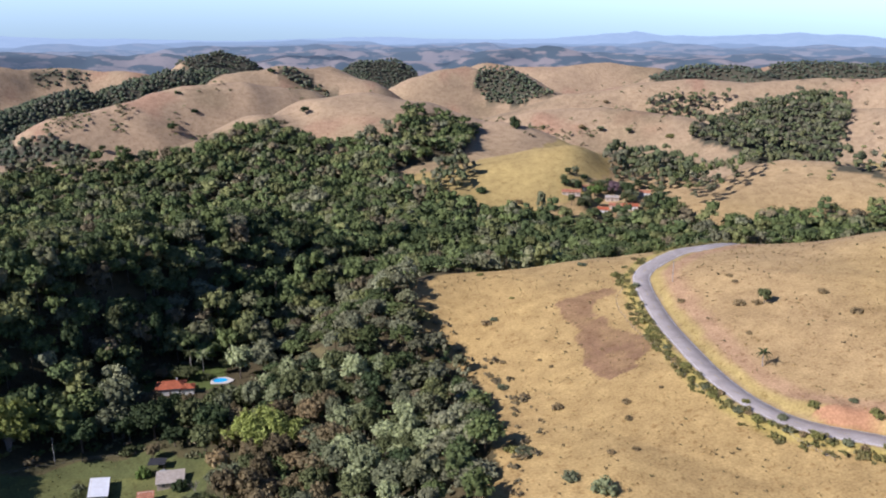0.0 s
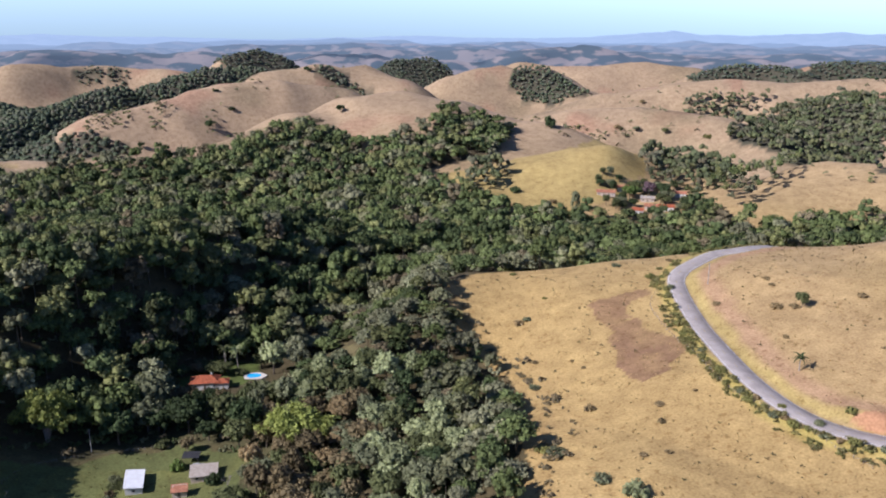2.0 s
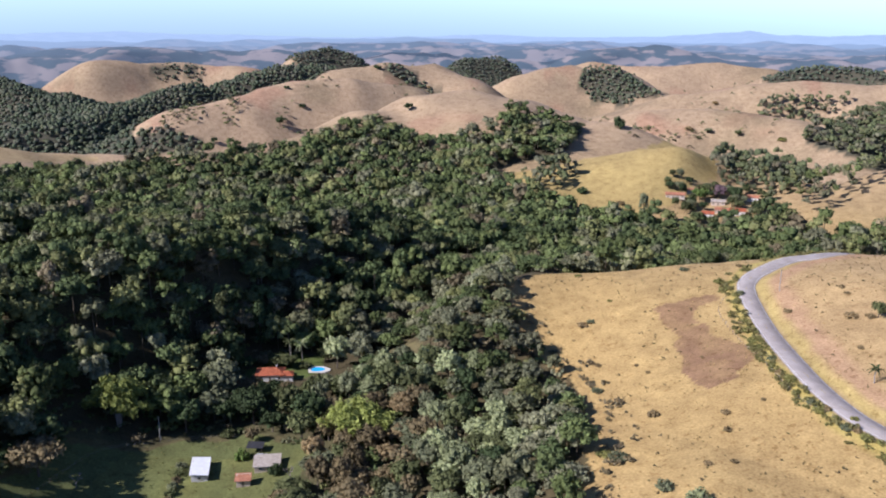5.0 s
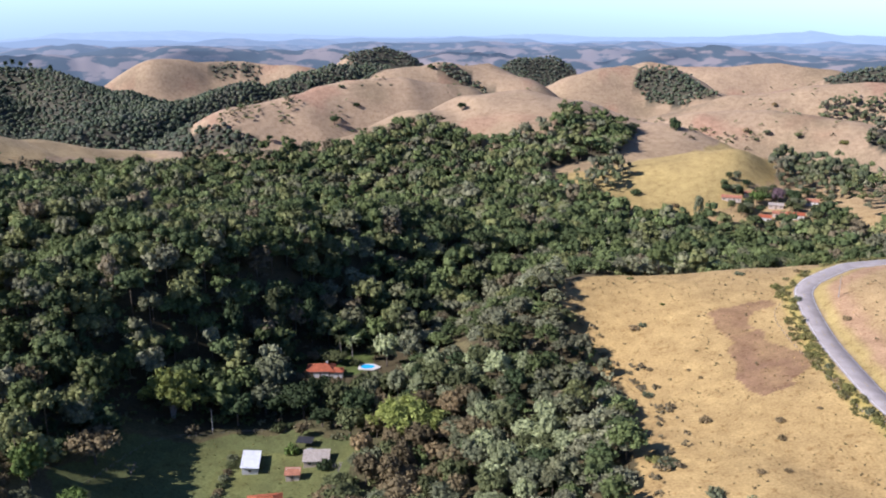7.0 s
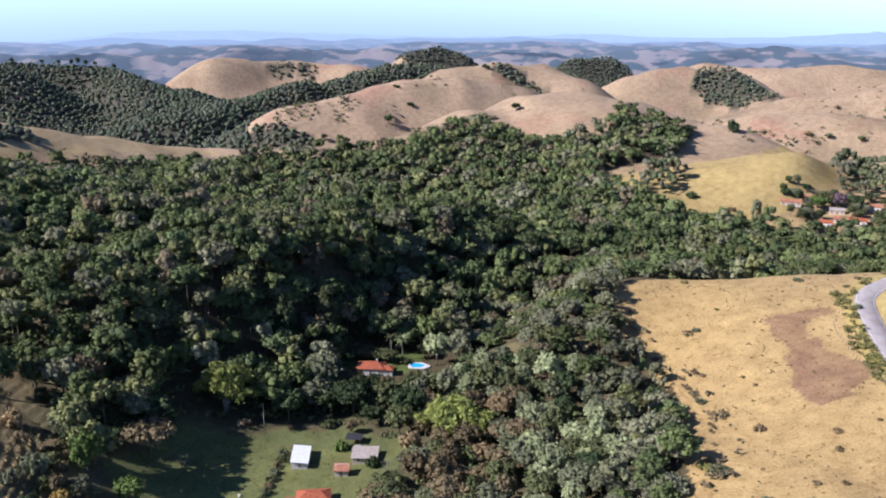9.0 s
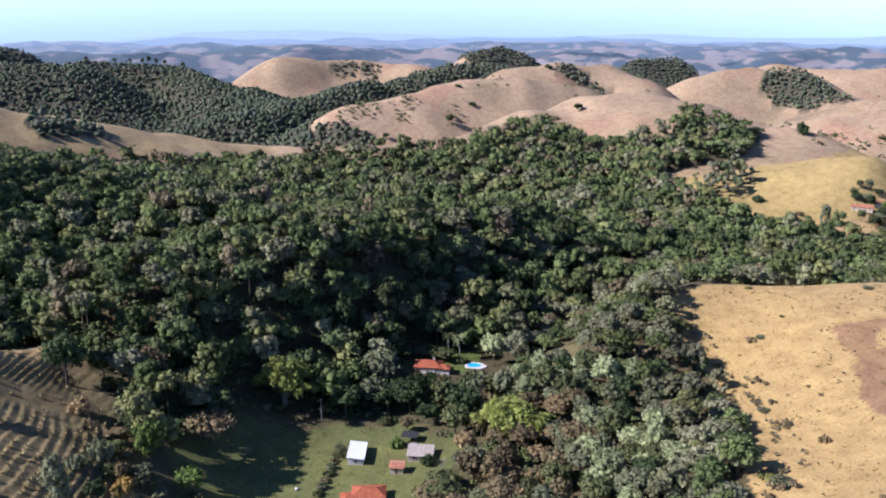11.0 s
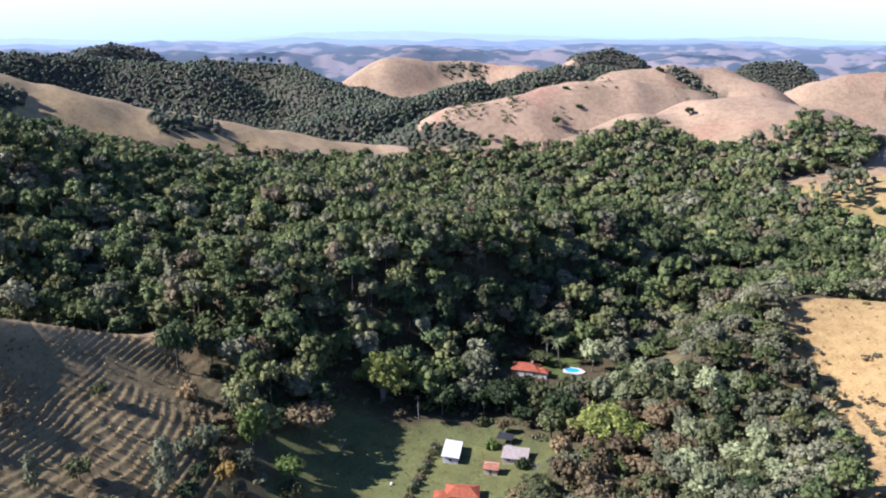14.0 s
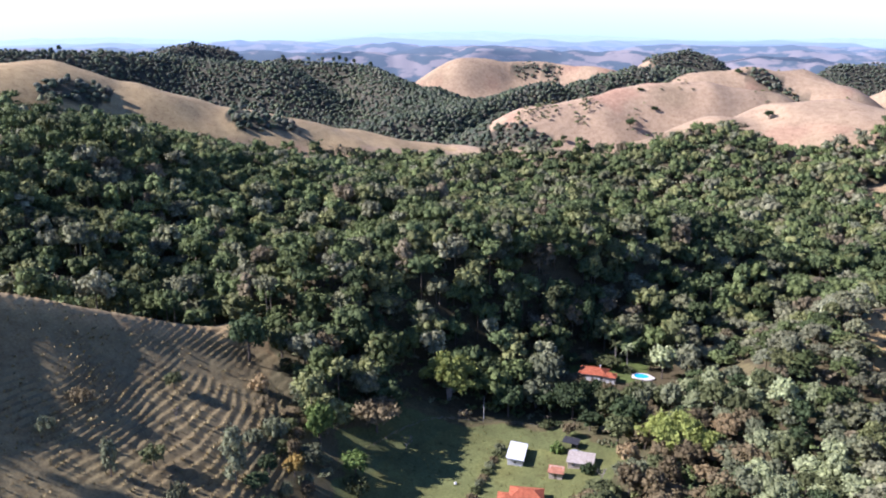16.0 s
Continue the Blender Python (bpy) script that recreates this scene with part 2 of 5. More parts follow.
def cattle_steps(x, y, z):
    """How far across its tread a point of the stepped hillside lies, and how deep the steps are there."""
    phase = z / 1.3 + 0.3 * value_noise(x, y, 24, 21) + 0.16 * value_noise(x, y, 6, 24)
    worn = smooth(value_noise(x, y, 26, 22) + 0.7 * value_noise(x, y, 8, 25), -0.9, 0.2)
    return phase - np.floor(phase), worn


def surface(x, y):
    """The ground with the road's bed and the cattle steps cut into it."""
    x, y = np.asarray(x, float), np.asarray(y, float)
    z = land(x, y)
    d, lev, inner = road_distance(x, y)
    z = z + (lev - 0.25 - z) * (1 - smooth(d, 4.5, 8.5))
    bank = smooth(d, 5.0, 6.6) * (1 - smooth(d, 8, 26)) * (inner > 0) * (x > 98) * (y < 256) * smooth(256 - y, 0, 14)
    z = z + bank * (2.0 + 0.8 * value_noise(x, y, 6, 23))
    tread, worn = cattle_steps(x, y, z)
    step = inside("terraced hill", x, y)
    z = z + np.where(step, worn * 0.6 * (np.minimum(tread / 0.72, (1 - tread) / 0.28) - 0.5) + 0.12 * value_noise(x, y, 2.6, 26), 0)
    return z


# ---- materials ----
def material(name, rough=0.9, metal=0.0):
    m = bpy.data.materials.new(name)
    m.use_nodes = True
    b = m.node_tree.nodes["Principled BSDF"]
    b.inputs["Roughness"].default_value, b.inputs["Metallic"].default_value = rough, metal
    b.inputs["Specular IOR Level"].default_value = 0.25
    return m, m.node_tree, b


def noise_node(nt, scale, detail=4, coords="Object"):
    tc = nt.nodes.new("ShaderNodeTexCoord")
    n = nt.nodes.new("ShaderNodeTexNoise")
    n.inputs["Scale"].default_value, n.inputs["Detail"].default_value = scale, detail
    nt.links.new(tc.outputs[coords], n.inputs["Vector"])
    return n.outputs["Fac"]


def ramp(nt, fac, lo, hi, a, b):
    r = nt.nodes.new("ShaderNodeValToRGB")
    e = r.color_ramp.elements
    e[0].position, e[1].position = lo, hi
    e[0].color, e[1].color = (*a, 1), (*b, 1)
    nt.links.new(fac, r.inputs[0])
    return r.outputs[0]


def mix(nt, a, b, fac=1.0, mode="MULTIPLY"):
    n = nt.nodes.new("ShaderNodeMix")
    n.data_type, n.blend_type = "RGBA", mode
    for value, socket in ((fac, n.inputs[0]), (a, n.inputs[6]), (b, n.inputs[7])):
        if isinstance(value, (float, int)):
            socket.default_value = value
        elif isinstance(value, tuple):
            socket.default_value = (*value, 1)
        else:
            nt.links.new(value, socket)
    return n.outputs[2]


def bump(nt, b, fac, strength, distance):
    n = nt.nodes.new("ShaderNodeBump")
    n.inputs["Strength"].default_value, n.inputs["Distance"].default_value = strength, distance
    nt.links.new(fac, n.inputs["Height"])
    nt.links.new(n.outputs[0], b.inputs["Normal"])


def plain(name, colour, rough=0.8, metal=0.0, vary=0.25, scale=1.5):
    """A worn surface of one colour, with grain and larger stains."""
    m, nt, b = material(name, rough, metal)
    k = 1 - vary
    fine = ramp(nt, noise_node(nt, scale * 9), 0.3, 0.7, (k, k, k), (1 + vary * 0.4,) * 3)
    wide = ramp(nt, noise_node(nt, scale), 0.3, 0.7, (k, k * 0.98, k * 0.95), (1.05, 1.05, 1.05))
    nt.links.new(mix(nt, mix(nt, colour, fine), wide), b.inputs["Base Color"])
    bump(nt, b, noise_node(nt, scale * 14), 0.3, 0.02)
    return m


def ground_material():
    m, nt, b = material("pasture", 0.95)
    at = nt.nodes.new("ShaderNodeAttribute")
    at.attribute_name = "cover"
    c = at.outputs["Color"]
    c = mix(nt, c, ramp(nt, noise_node(nt, 0.035, 5), 0.3, 0.7, (0.88, 0.86, 0.84), (1.08, 1.07, 1.02)))
    c = mix(nt, c, ramp(nt, noise_node(nt, 0.16, 7), 0.34, 0.66, (0.84, 0.81, 0.78), (1.1, 1.09, 1.07)))
    c = mix(nt, c, ramp(nt, noise_node(nt, 1.3, 4), 0.3, 0.7, (0.74, 0.73, 0.7), (1.14, 1.14, 1.14)))
    c = mix(nt, c, ramp(nt, noise_node(nt, 0.42, 4), 0.58, 0.7, (1, 1, 1), (0.72, 0.66, 0.6)))
    nt.links.new(c, b.inputs["Base Color"])
    bump(nt, b, noise_node(nt, 0.7, 6), 0.3, 0.3)
    return m


def cover_colours(x, y):
    """What grows or lies on the ground, as base colours, with some haze and shade mixed in."""
    r = np.hypot(x, y)
    jx = x + 5 * value_noise(x, y, 16, 31) + 2 * value_noise(x, y, 5, 32)
    jy = y + 5 * value_noise(x, y, 16, 33) + 2 * value_noise(x, y, 5, 34)
    n = (0.5 + 0.5 * value_noise(x, y, 130, 35))[..., None]
    c = np.array([0.42, 0.295, 0.122]) * (1 - n) + np.array([0.40, 0.29, 0.135]) * n
    # distance haze painted into the pasture: base colour greys beyond 560 m
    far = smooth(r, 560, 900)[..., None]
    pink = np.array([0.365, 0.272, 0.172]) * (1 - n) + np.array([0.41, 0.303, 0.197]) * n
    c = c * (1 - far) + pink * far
    red = smooth(value_noise(x, y, 60, 36) + 0.6 * value_noise(x, y, 23, 37), 0.55, 1.0)[..., None] * smooth(r, 700, 900)[..., None]
    c = c * (1 - 0.5 * red) + np.array([0.36, 0.19, 0.13]) * 0.5 * red

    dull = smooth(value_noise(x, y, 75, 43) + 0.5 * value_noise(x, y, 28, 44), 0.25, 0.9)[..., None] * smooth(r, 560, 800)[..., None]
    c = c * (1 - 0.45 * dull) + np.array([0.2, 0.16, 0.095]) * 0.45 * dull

    def lay(mask, colour, amount=1.0):
        nonlocal c
        k = (mask * amount)[..., None] if np.ndim(mask) else mask
        c = c * (1 - k) + np.array(colour) * k
    lay(inside("green hill", jx, jy).astype(float), (0.39, 0.30, 0.115), 0.85)
    lay(inside("yellow ridge", jx, jy).astype(float), (0.40, 0.305, 0.145), 0.65)
    lay(inside("right bright", jx, jy).astype(float), (0.42, 0.33, 0.12), 0.8)
    patch = inside("burnt patch", jx, jy) & (value_noise(x, y, 9, 38) > -0.75)
    lay(patch.astype(float) * (0.8 + 0.2 * value_noise(x, y, 6, 40)), (0.225, 0.13, 0.08), 0.9)
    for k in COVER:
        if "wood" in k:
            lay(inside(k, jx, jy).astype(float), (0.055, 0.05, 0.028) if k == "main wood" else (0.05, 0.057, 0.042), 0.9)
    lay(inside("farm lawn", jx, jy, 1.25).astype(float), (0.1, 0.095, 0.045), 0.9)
    # olive grass of the hill face, darkened for its grazing shade
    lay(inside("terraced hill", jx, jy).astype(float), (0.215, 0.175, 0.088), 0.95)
    # sunlit crest painted in as a lighter tan band along the top
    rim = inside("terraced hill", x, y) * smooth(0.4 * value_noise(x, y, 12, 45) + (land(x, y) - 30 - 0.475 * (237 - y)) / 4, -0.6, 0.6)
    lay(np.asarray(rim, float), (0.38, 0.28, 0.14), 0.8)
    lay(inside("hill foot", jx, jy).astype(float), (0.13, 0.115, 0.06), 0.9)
    # lawn green, set darker to carry the tree shade across it
    lay(inside("farm lawn", jx, jy).astype(float), (0.125, 0.148, 0.052), 0.9)
    lay(inside("yard", jx, jy).astype(float) * (0.5 + 0.5 * value_noise(x, y, 13, 39)), (0.2, 0.2, 0.06), 0.6)
    lay(inside("pool lawn", jx, jy).astype(float), (0.1, 0.14, 0.035), 0.9)
    lay(inside("creek meadow", jx, jy).astype(float), (0.15, 0.13, 0.06), 0.9)
    lay(inside("valley meadow", jx, jy).astype(float), (0.3, 0.3, 0.07), 0.9)
    d, _, inner = road_distance(x, y)
    d = d + 1.2 * value_noise(x, y, 7, 41)
    lay((1 - smooth(d, 40, 90)) * (inner > 0), (0.395, 0.28, 0.148), 0.6)
    lay((1 - smooth(d, 6, 11)) * np.where(inner > 0, 0.6, 1.0), (0.36, 0.315, 0.085), 0.7)
    lay(smooth(d, 8, 11) * (1 - smooth(d, 13, 19)) * (inner > 0), (0.44, 0.265, 0.18), 0.5)
    cut = smooth(d, 4.6, 5.6) * (1 - smooth(d, 8, 12)) * (inner > 0) * (x > 108) * (y < 243) * smooth(value_noise(x, y, 15, 42), -0.7, 0.1)
    lay(cut, (0.42, 0.20, 0.13), 0.75)
    lay(1 - smooth(d, 3.6, 5.2), (0.40, 0.30, 0.17), 0.8)
    return np.clip(c, 0, 1)


def ground():
    az = np.concatenate([np.arange(-34, 40, 0.22), np.arange(40, 62, 0.115), np.arange(62, 326, 4.0)])
    rr = [0.0, 40, 80, 115, 140, 160]
    while rr[-1] < 4950:
        q = rr[-1]
        rr.append(q * (1.003 if 165 < q < 330 else 1.0052 if q < 430 else 1.009 if q < 1300 else 1.018))
    rr = np.array(rr)
    A, Rr = np.meshgrid(np.radians(az), rr)
    X, Y = -Rr * np.sin(A), Rr * np.cos(A)
    Z = surface(X, Y)
    n, k = len(rr), len(az)
    verts = np.stack([X, Y, Z], -1).reshape(-1, 3)
    i = np.arange(n - 1)[:, None] * k + np.arange(k)[None]
    j = np.arange(n - 1)[:, None] * k + (np.arange(k)[None] + 1) % k
    quads = np.stack([i, j, j + k, i + k], -1).reshape(-1, 4)[:, ::-1]
    me = quad_mesh("ground", verts, quads)
    me.polygons.foreach_set("use_smooth", np.ones(len(me.polygons), bool))
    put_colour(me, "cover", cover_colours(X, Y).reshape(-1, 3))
    me.materials.append(ground_material())
    return tagged(new("ground", me), "rolling hills of dry tan winter pasture", "ground", kind="structure")


def quad_mesh(name, verts, quads):
    me = bpy.data.meshes.new(name)
    me.vertices.add(len(verts))
    me.vertices.foreach_set("co", np.ascontiguousarray(verts, dtype=np.float32).ravel())
    me.loops.add(len(quads) * 4)
    me.loops.foreach_set("vertex_index", np.ascontiguousarray(quads, dtype=np.int32).ravel())
    me.polygons.add(len(quads))
    me.polygons.foreach_set("loop_start", np.arange(len(quads), dtype=np.int32) * 4)
    me.update(calc_edges=True)
    me.validate()
    return me


def put_colour(me, name, rgb):
    a = me.attributes.new(name, "FLOAT_COLOR", "POINT")
    a.data.foreach_set("color", np.concatenate([rgb, np.ones((len(rgb), 1))], 1).astype(np.float32).ravel())


def part(name, bm, mat, parent=None, label=""):
    """Links a bmesh as one mesh object, under a thing or a part."""
    me = bpy.data.meshes.new(name)
    bm.to_mesh(me)
    bm.free()
    me.materials.append(mat)
    ob = new(name, me)
    ob.parent = parent
    if label:
        ob["label"] = label
    return ob


ground()


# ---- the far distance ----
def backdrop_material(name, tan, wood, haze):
    """Distant country in two colours, with haze painted on as emission."""
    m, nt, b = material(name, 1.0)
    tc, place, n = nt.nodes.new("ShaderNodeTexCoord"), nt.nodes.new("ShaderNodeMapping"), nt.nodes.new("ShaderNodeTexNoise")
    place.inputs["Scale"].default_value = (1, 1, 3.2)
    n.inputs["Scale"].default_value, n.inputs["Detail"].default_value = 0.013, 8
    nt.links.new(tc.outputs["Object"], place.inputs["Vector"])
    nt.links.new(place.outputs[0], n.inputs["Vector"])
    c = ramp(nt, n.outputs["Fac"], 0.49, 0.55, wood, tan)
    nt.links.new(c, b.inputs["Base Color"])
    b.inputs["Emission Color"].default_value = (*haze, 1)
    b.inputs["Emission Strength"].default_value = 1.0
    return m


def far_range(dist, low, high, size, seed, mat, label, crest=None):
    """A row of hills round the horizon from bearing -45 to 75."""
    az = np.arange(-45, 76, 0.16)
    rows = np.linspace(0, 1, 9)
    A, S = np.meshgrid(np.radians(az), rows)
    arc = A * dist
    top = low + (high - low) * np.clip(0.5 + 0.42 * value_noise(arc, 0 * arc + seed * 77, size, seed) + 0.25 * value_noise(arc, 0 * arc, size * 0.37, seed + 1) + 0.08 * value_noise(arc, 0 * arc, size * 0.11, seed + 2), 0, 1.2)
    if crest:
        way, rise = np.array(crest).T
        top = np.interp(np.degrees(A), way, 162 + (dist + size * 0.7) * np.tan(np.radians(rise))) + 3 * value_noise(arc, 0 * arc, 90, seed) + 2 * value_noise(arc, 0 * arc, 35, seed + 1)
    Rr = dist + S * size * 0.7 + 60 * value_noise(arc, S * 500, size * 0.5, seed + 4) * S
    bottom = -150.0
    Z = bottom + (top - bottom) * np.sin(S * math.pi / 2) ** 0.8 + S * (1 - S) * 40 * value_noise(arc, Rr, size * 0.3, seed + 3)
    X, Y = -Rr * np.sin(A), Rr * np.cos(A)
    n, k = X.shape
    i = (np.arange(n - 1)[:, None] * k + np.arange(k - 1)[None]).ravel()
    me = quad_mesh("backdrop", np.stack([X, Y, Z], -1).reshape(-1, 3), np.stack([i, i + k, i + k + 1, i + 1], -1))
    me.polygons.foreach_set("use_smooth", np.ones(len(me.polygons), bool))
    me.materials.append(mat)
    tagged(new("backdrop", me), label, "hills", kind="structure")


AIR = (0.22, 0.312, 0.44)  # painted haze: the colour that the far hills emit
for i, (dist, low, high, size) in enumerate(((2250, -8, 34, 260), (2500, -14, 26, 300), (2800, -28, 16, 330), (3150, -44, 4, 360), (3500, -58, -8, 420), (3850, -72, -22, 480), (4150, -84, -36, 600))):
    # f is the share of painted haze: it dims the base colour and adds emission
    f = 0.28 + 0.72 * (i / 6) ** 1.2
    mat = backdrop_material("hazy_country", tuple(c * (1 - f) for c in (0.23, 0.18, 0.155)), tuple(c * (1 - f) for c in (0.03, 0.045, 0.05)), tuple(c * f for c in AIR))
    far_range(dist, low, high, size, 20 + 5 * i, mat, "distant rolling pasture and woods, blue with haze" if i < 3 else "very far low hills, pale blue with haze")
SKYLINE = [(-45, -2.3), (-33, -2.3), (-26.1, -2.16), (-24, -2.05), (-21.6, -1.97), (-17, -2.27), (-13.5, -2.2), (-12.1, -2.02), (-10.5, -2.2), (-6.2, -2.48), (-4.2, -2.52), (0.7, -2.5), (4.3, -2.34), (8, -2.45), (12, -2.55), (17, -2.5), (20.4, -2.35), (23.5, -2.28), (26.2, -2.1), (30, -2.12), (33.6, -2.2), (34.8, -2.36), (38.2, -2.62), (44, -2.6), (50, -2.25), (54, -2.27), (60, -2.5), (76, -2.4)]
far_range(4480, -88, 16, 1000, 18, backdrop_material("mountains", (0.03, 0.03, 0.03), (0.015, 0.015, 0.015), tuple(c * 1.22 for c in AIR)), "mountain range on the horizon, pale blue with painted haze", SKYLINE)


# ---- trees ----
def foliage(name, colour=None):
    m, nt, b = material(name, 0.75)
    if colour is None:
        at = nt.nodes.new("ShaderNodeAttribute")
        at.attribute_name = "leaf"
        c = at.outputs["Color"]
    else:
        info = nt.nodes.new("ShaderNodeObjectInfo")
        k = 0.98
        c = ramp(nt, info.outputs["Random"], 0.0, 1.0, tuple(v * k for v in colour), tuple(v * 1.65 for v in colour))
    geo = nt.nodes.new("ShaderNodeNewGeometry")
    c = mix(nt, c, ramp(nt, geo.outputs["Random Per Island"], 0.0, 1.0, (0.75, 0.75, 0.73), (1.18, 1.17, 1.12)))
    c = mix(nt, c, ramp(nt, noise_node(nt, 0.9 if colour is None else 4.0, 5), 0.36, 0.64, (0.66, 0.68, 0.66), (1.2, 1.18, 1.1)))
    nt.links.new(c, b.inputs["Base Color"])
    b.inputs["Specular IOR Level"].default_value = 0.15
    thin, both = nt.nodes.new("ShaderNodeBsdfTranslucent"), nt.nodes.new("ShaderNodeMixShader")
    both.inputs[0].default_value = 0.2
    nt.links.new(c, thin.inputs["Color"])
    nt.links.new(b.outputs[0], both.inputs[1])
    nt.links.new(thin.outputs[0], both.inputs[2])
    nt.links.new(both.outputs[0], nt.nodes["Material Output"].inputs["Surface"])
    bump(nt, b, noise_node(nt, 1.1 if colour is None else 5.0, 5), 1.0, 0.9 if colour is None else 0.2)
    return m


LUMP = np.array([(-1, -1, -0.7), (1, -1, -0.7), (1, 1, -0.7), (-1, 1, -0.7), (-0.8, -0.8, 0.9), (0.8, -0.8, 0.9), (0.8, 0.8, 0.9), (-0.8, 0.8, 0.9)]) * 0.66
LUMP_Q = np.array([(4, 5, 6, 7), (0, 1, 5, 4), (1, 2, 6, 5), (2, 3, 7, 6), (3, 0, 4, 7)])


def round_lump():
    """A rounded clump, open below: two bands of six and a cap."""
    ring = [(math.cos(k * math.tau / 6), math.sin(k * math.tau / 6)) for k in range(6)]
    verts = [(c * r, s * r, z) for r, z in ((0.78, -0.5), (0.92, 0.18), (0.52, 0.76)) for c, s in ring]
    quads = [(b + k, b + (k + 1) % 6, b + 6 + (k + 1) % 6, b + 6 + k) for b in (0, 6) for k in range(6)]
    return np.array(verts), np.array(quads + [(12, 13, 14, 15), (12, 15, 16, 17)])


ROUND, ROUND_Q = round_lump()


def clump_centres(rng, kind, n):
    """Where the leaf clumps sit in a crown one metre in radius, from the ground up, and their sizes."""
    u = rng.random(n)
    a = np.arange(n) * 2.4 + rng.random(n)
    if kind == "tall":
        z = 0.5 + 2.0 * u
        rad = 0.55 * np.sqrt(np.clip(1 - ((z - 1.3) / 1.35) ** 2, 0.05, 1))
        size = (0.30 + 0.14 * rng.random(n)) * (18 / max(n, 12)) ** 0.4
    elif kind == "cone":
        z = 0.4 + 2.1 * u
        rad = 0.62 * (1 - (z - 0.4) / 2.3) + 0.05
        size = 0.2 + 0.2 * (1 - u)
    elif kind == "flat":
        rad = 0.95 * np.sqrt(u)
        z = 1.5 - 0.35 * rad ** 2 + 0.12 * rng.standard_normal(n)
        size = (0.26 + 0.12 * rng.random(n)) * (18 / max(n, 12)) ** 0.4
    elif kind == "layered":
        rad = 0.9 * np.sqrt(u)
        z = 1.55 - 0.85 * rad ** 1.6 + 0.08 * rng.standard_normal(n)
        size = 0.24 + 0.1 * rng.random(n)
    elif kind == "gum":
        rad = 0.6 * np.sqrt(u)
        z = 1.6 + 0.8 * rng.random(n)
        size = 0.26 + 0.12 * rng.random(n)
    elif kind == "dome":
        rad = 0.5 * np.sqrt(u) * (np.arange(n) > 0)
        z = np.where(np.arange(n) > 0, 0.35 + 0.35 * rng.random(n), 0.5)
        size = np.where(np.arange(n) > 0, 0.4, 0.72)
    elif kind == "bush":
        rad = 0.8 * np.sqrt(u)
        z = 0.2 + 0.55 * (1 - rad) * rng.random(n)
        size = 0.2 + 0.14 * rng.random(n)
    else:
        rad = 0.72 * np.sqrt(u)
        z = 1.05 + 0.55 * np.sqrt(np.clip(1 - rad ** 2, 0, 1)) * (0.3 + 0.7 * rng.random(n)) - 0.5 * rng.random(n) * (rng.random(n) < 0.5)
        size = (0.28 + 0.15 * rng.random(n)) * (14 / max(n, 6)) ** 0.4
    return np.stack([rad * np.cos(a), rad * np.sin(a), z], -1), size


def crown(seed, kind, clumps, leaves, leaf, lift=0.5, spread=0.82):
    """Vertices and quads of a crown: leaf sprays round clumps, with gaps between."""
    rng = np.random.default_rng(seed)
    c, s = clump_centres(rng, kind, clumps)
    d = rng.standard_normal((clumps, leaves, 3))
    d[..., 2] += lift
    d /= np.linalg.norm(d, axis=-1, keepdims=True)
    p = c[:, None] + d * s[:, None, None] * (spread + 0.34 * rng.random((clumps, leaves, 1))) * np.array([1, 1, 0.4 if kind == "layered" else 0.85])
    if clumps > 9:
        p = p + rng.standard_normal(p.shape) * np.array([0.075, 0.075, 0.05])
    nrm = d + 0.6 * rng.standard_normal(d.shape)
    nrm[..., 2] += 0.25
    nrm /= np.linalg.norm(nrm, axis=-1, keepdims=True)
    t = np.cross(nrm, rng.standard_normal(d.shape))
    t /= np.linalg.norm(t, axis=-1, keepdims=True)
    b = np.cross(nrm, t)
    k = leaf * (0.6 + 0.8 * rng.random((clumps, leaves, 1)))
    w = k * (0.55 + 0.5 * rng.random(k.shape))
    quad = np.stack([p - t * k, p - b * w + nrm * k * 0.25, p + t * k, p + b * w + nrm * k * 0.15], 2)
    verts = quad.reshape(-1, 3)
    quads = np.arange(len(verts)).reshape(-1, 4)
    lump, faces = (ROUND, ROUND_Q) if clumps < 8 and kind != "bush" else (LUMP * 0.94, LUMP_Q)
    rough = 0.72 + 0.4 * rng.random((clumps, len(lump), 1))
    body = c[:, None] + lump[None] * rough * s[:, None, None] * np.array([1.05, 1.05, 0.42 if kind == "layered" else 0.9])
    extra = (faces[None] + len(lump) * np.arange(clumps)[:, None, None]).reshape(-1, 4) + len(verts)
    verts, quads = np.vstack([verts, body.reshape(-1, 3)]), np.vstack([quads, extra])
    return verts, quads


def limb(bm, a, b, ra, rb, sides=6):
    """A tapered round limb from a to b."""
    a, b = Vector(a), Vector(b)
    q = (b - a).to_track_quat("Z", "Y")
    rings = []
    for p, r in ((a, ra), (b, rb)):
        rings.append([bm.verts.new(p + q @ Vector((r * math.cos(i * math.tau / sides), r * math.sin(i * math.tau / sides), 0))) for i in range(sides)])
    for i in range(sides):
        j = (i + 1) % sides
        bm.faces.new((rings[0][i], rings[0][j], rings[1][j], rings[1][i]))
    bm.faces.new(rings[1])
    return b


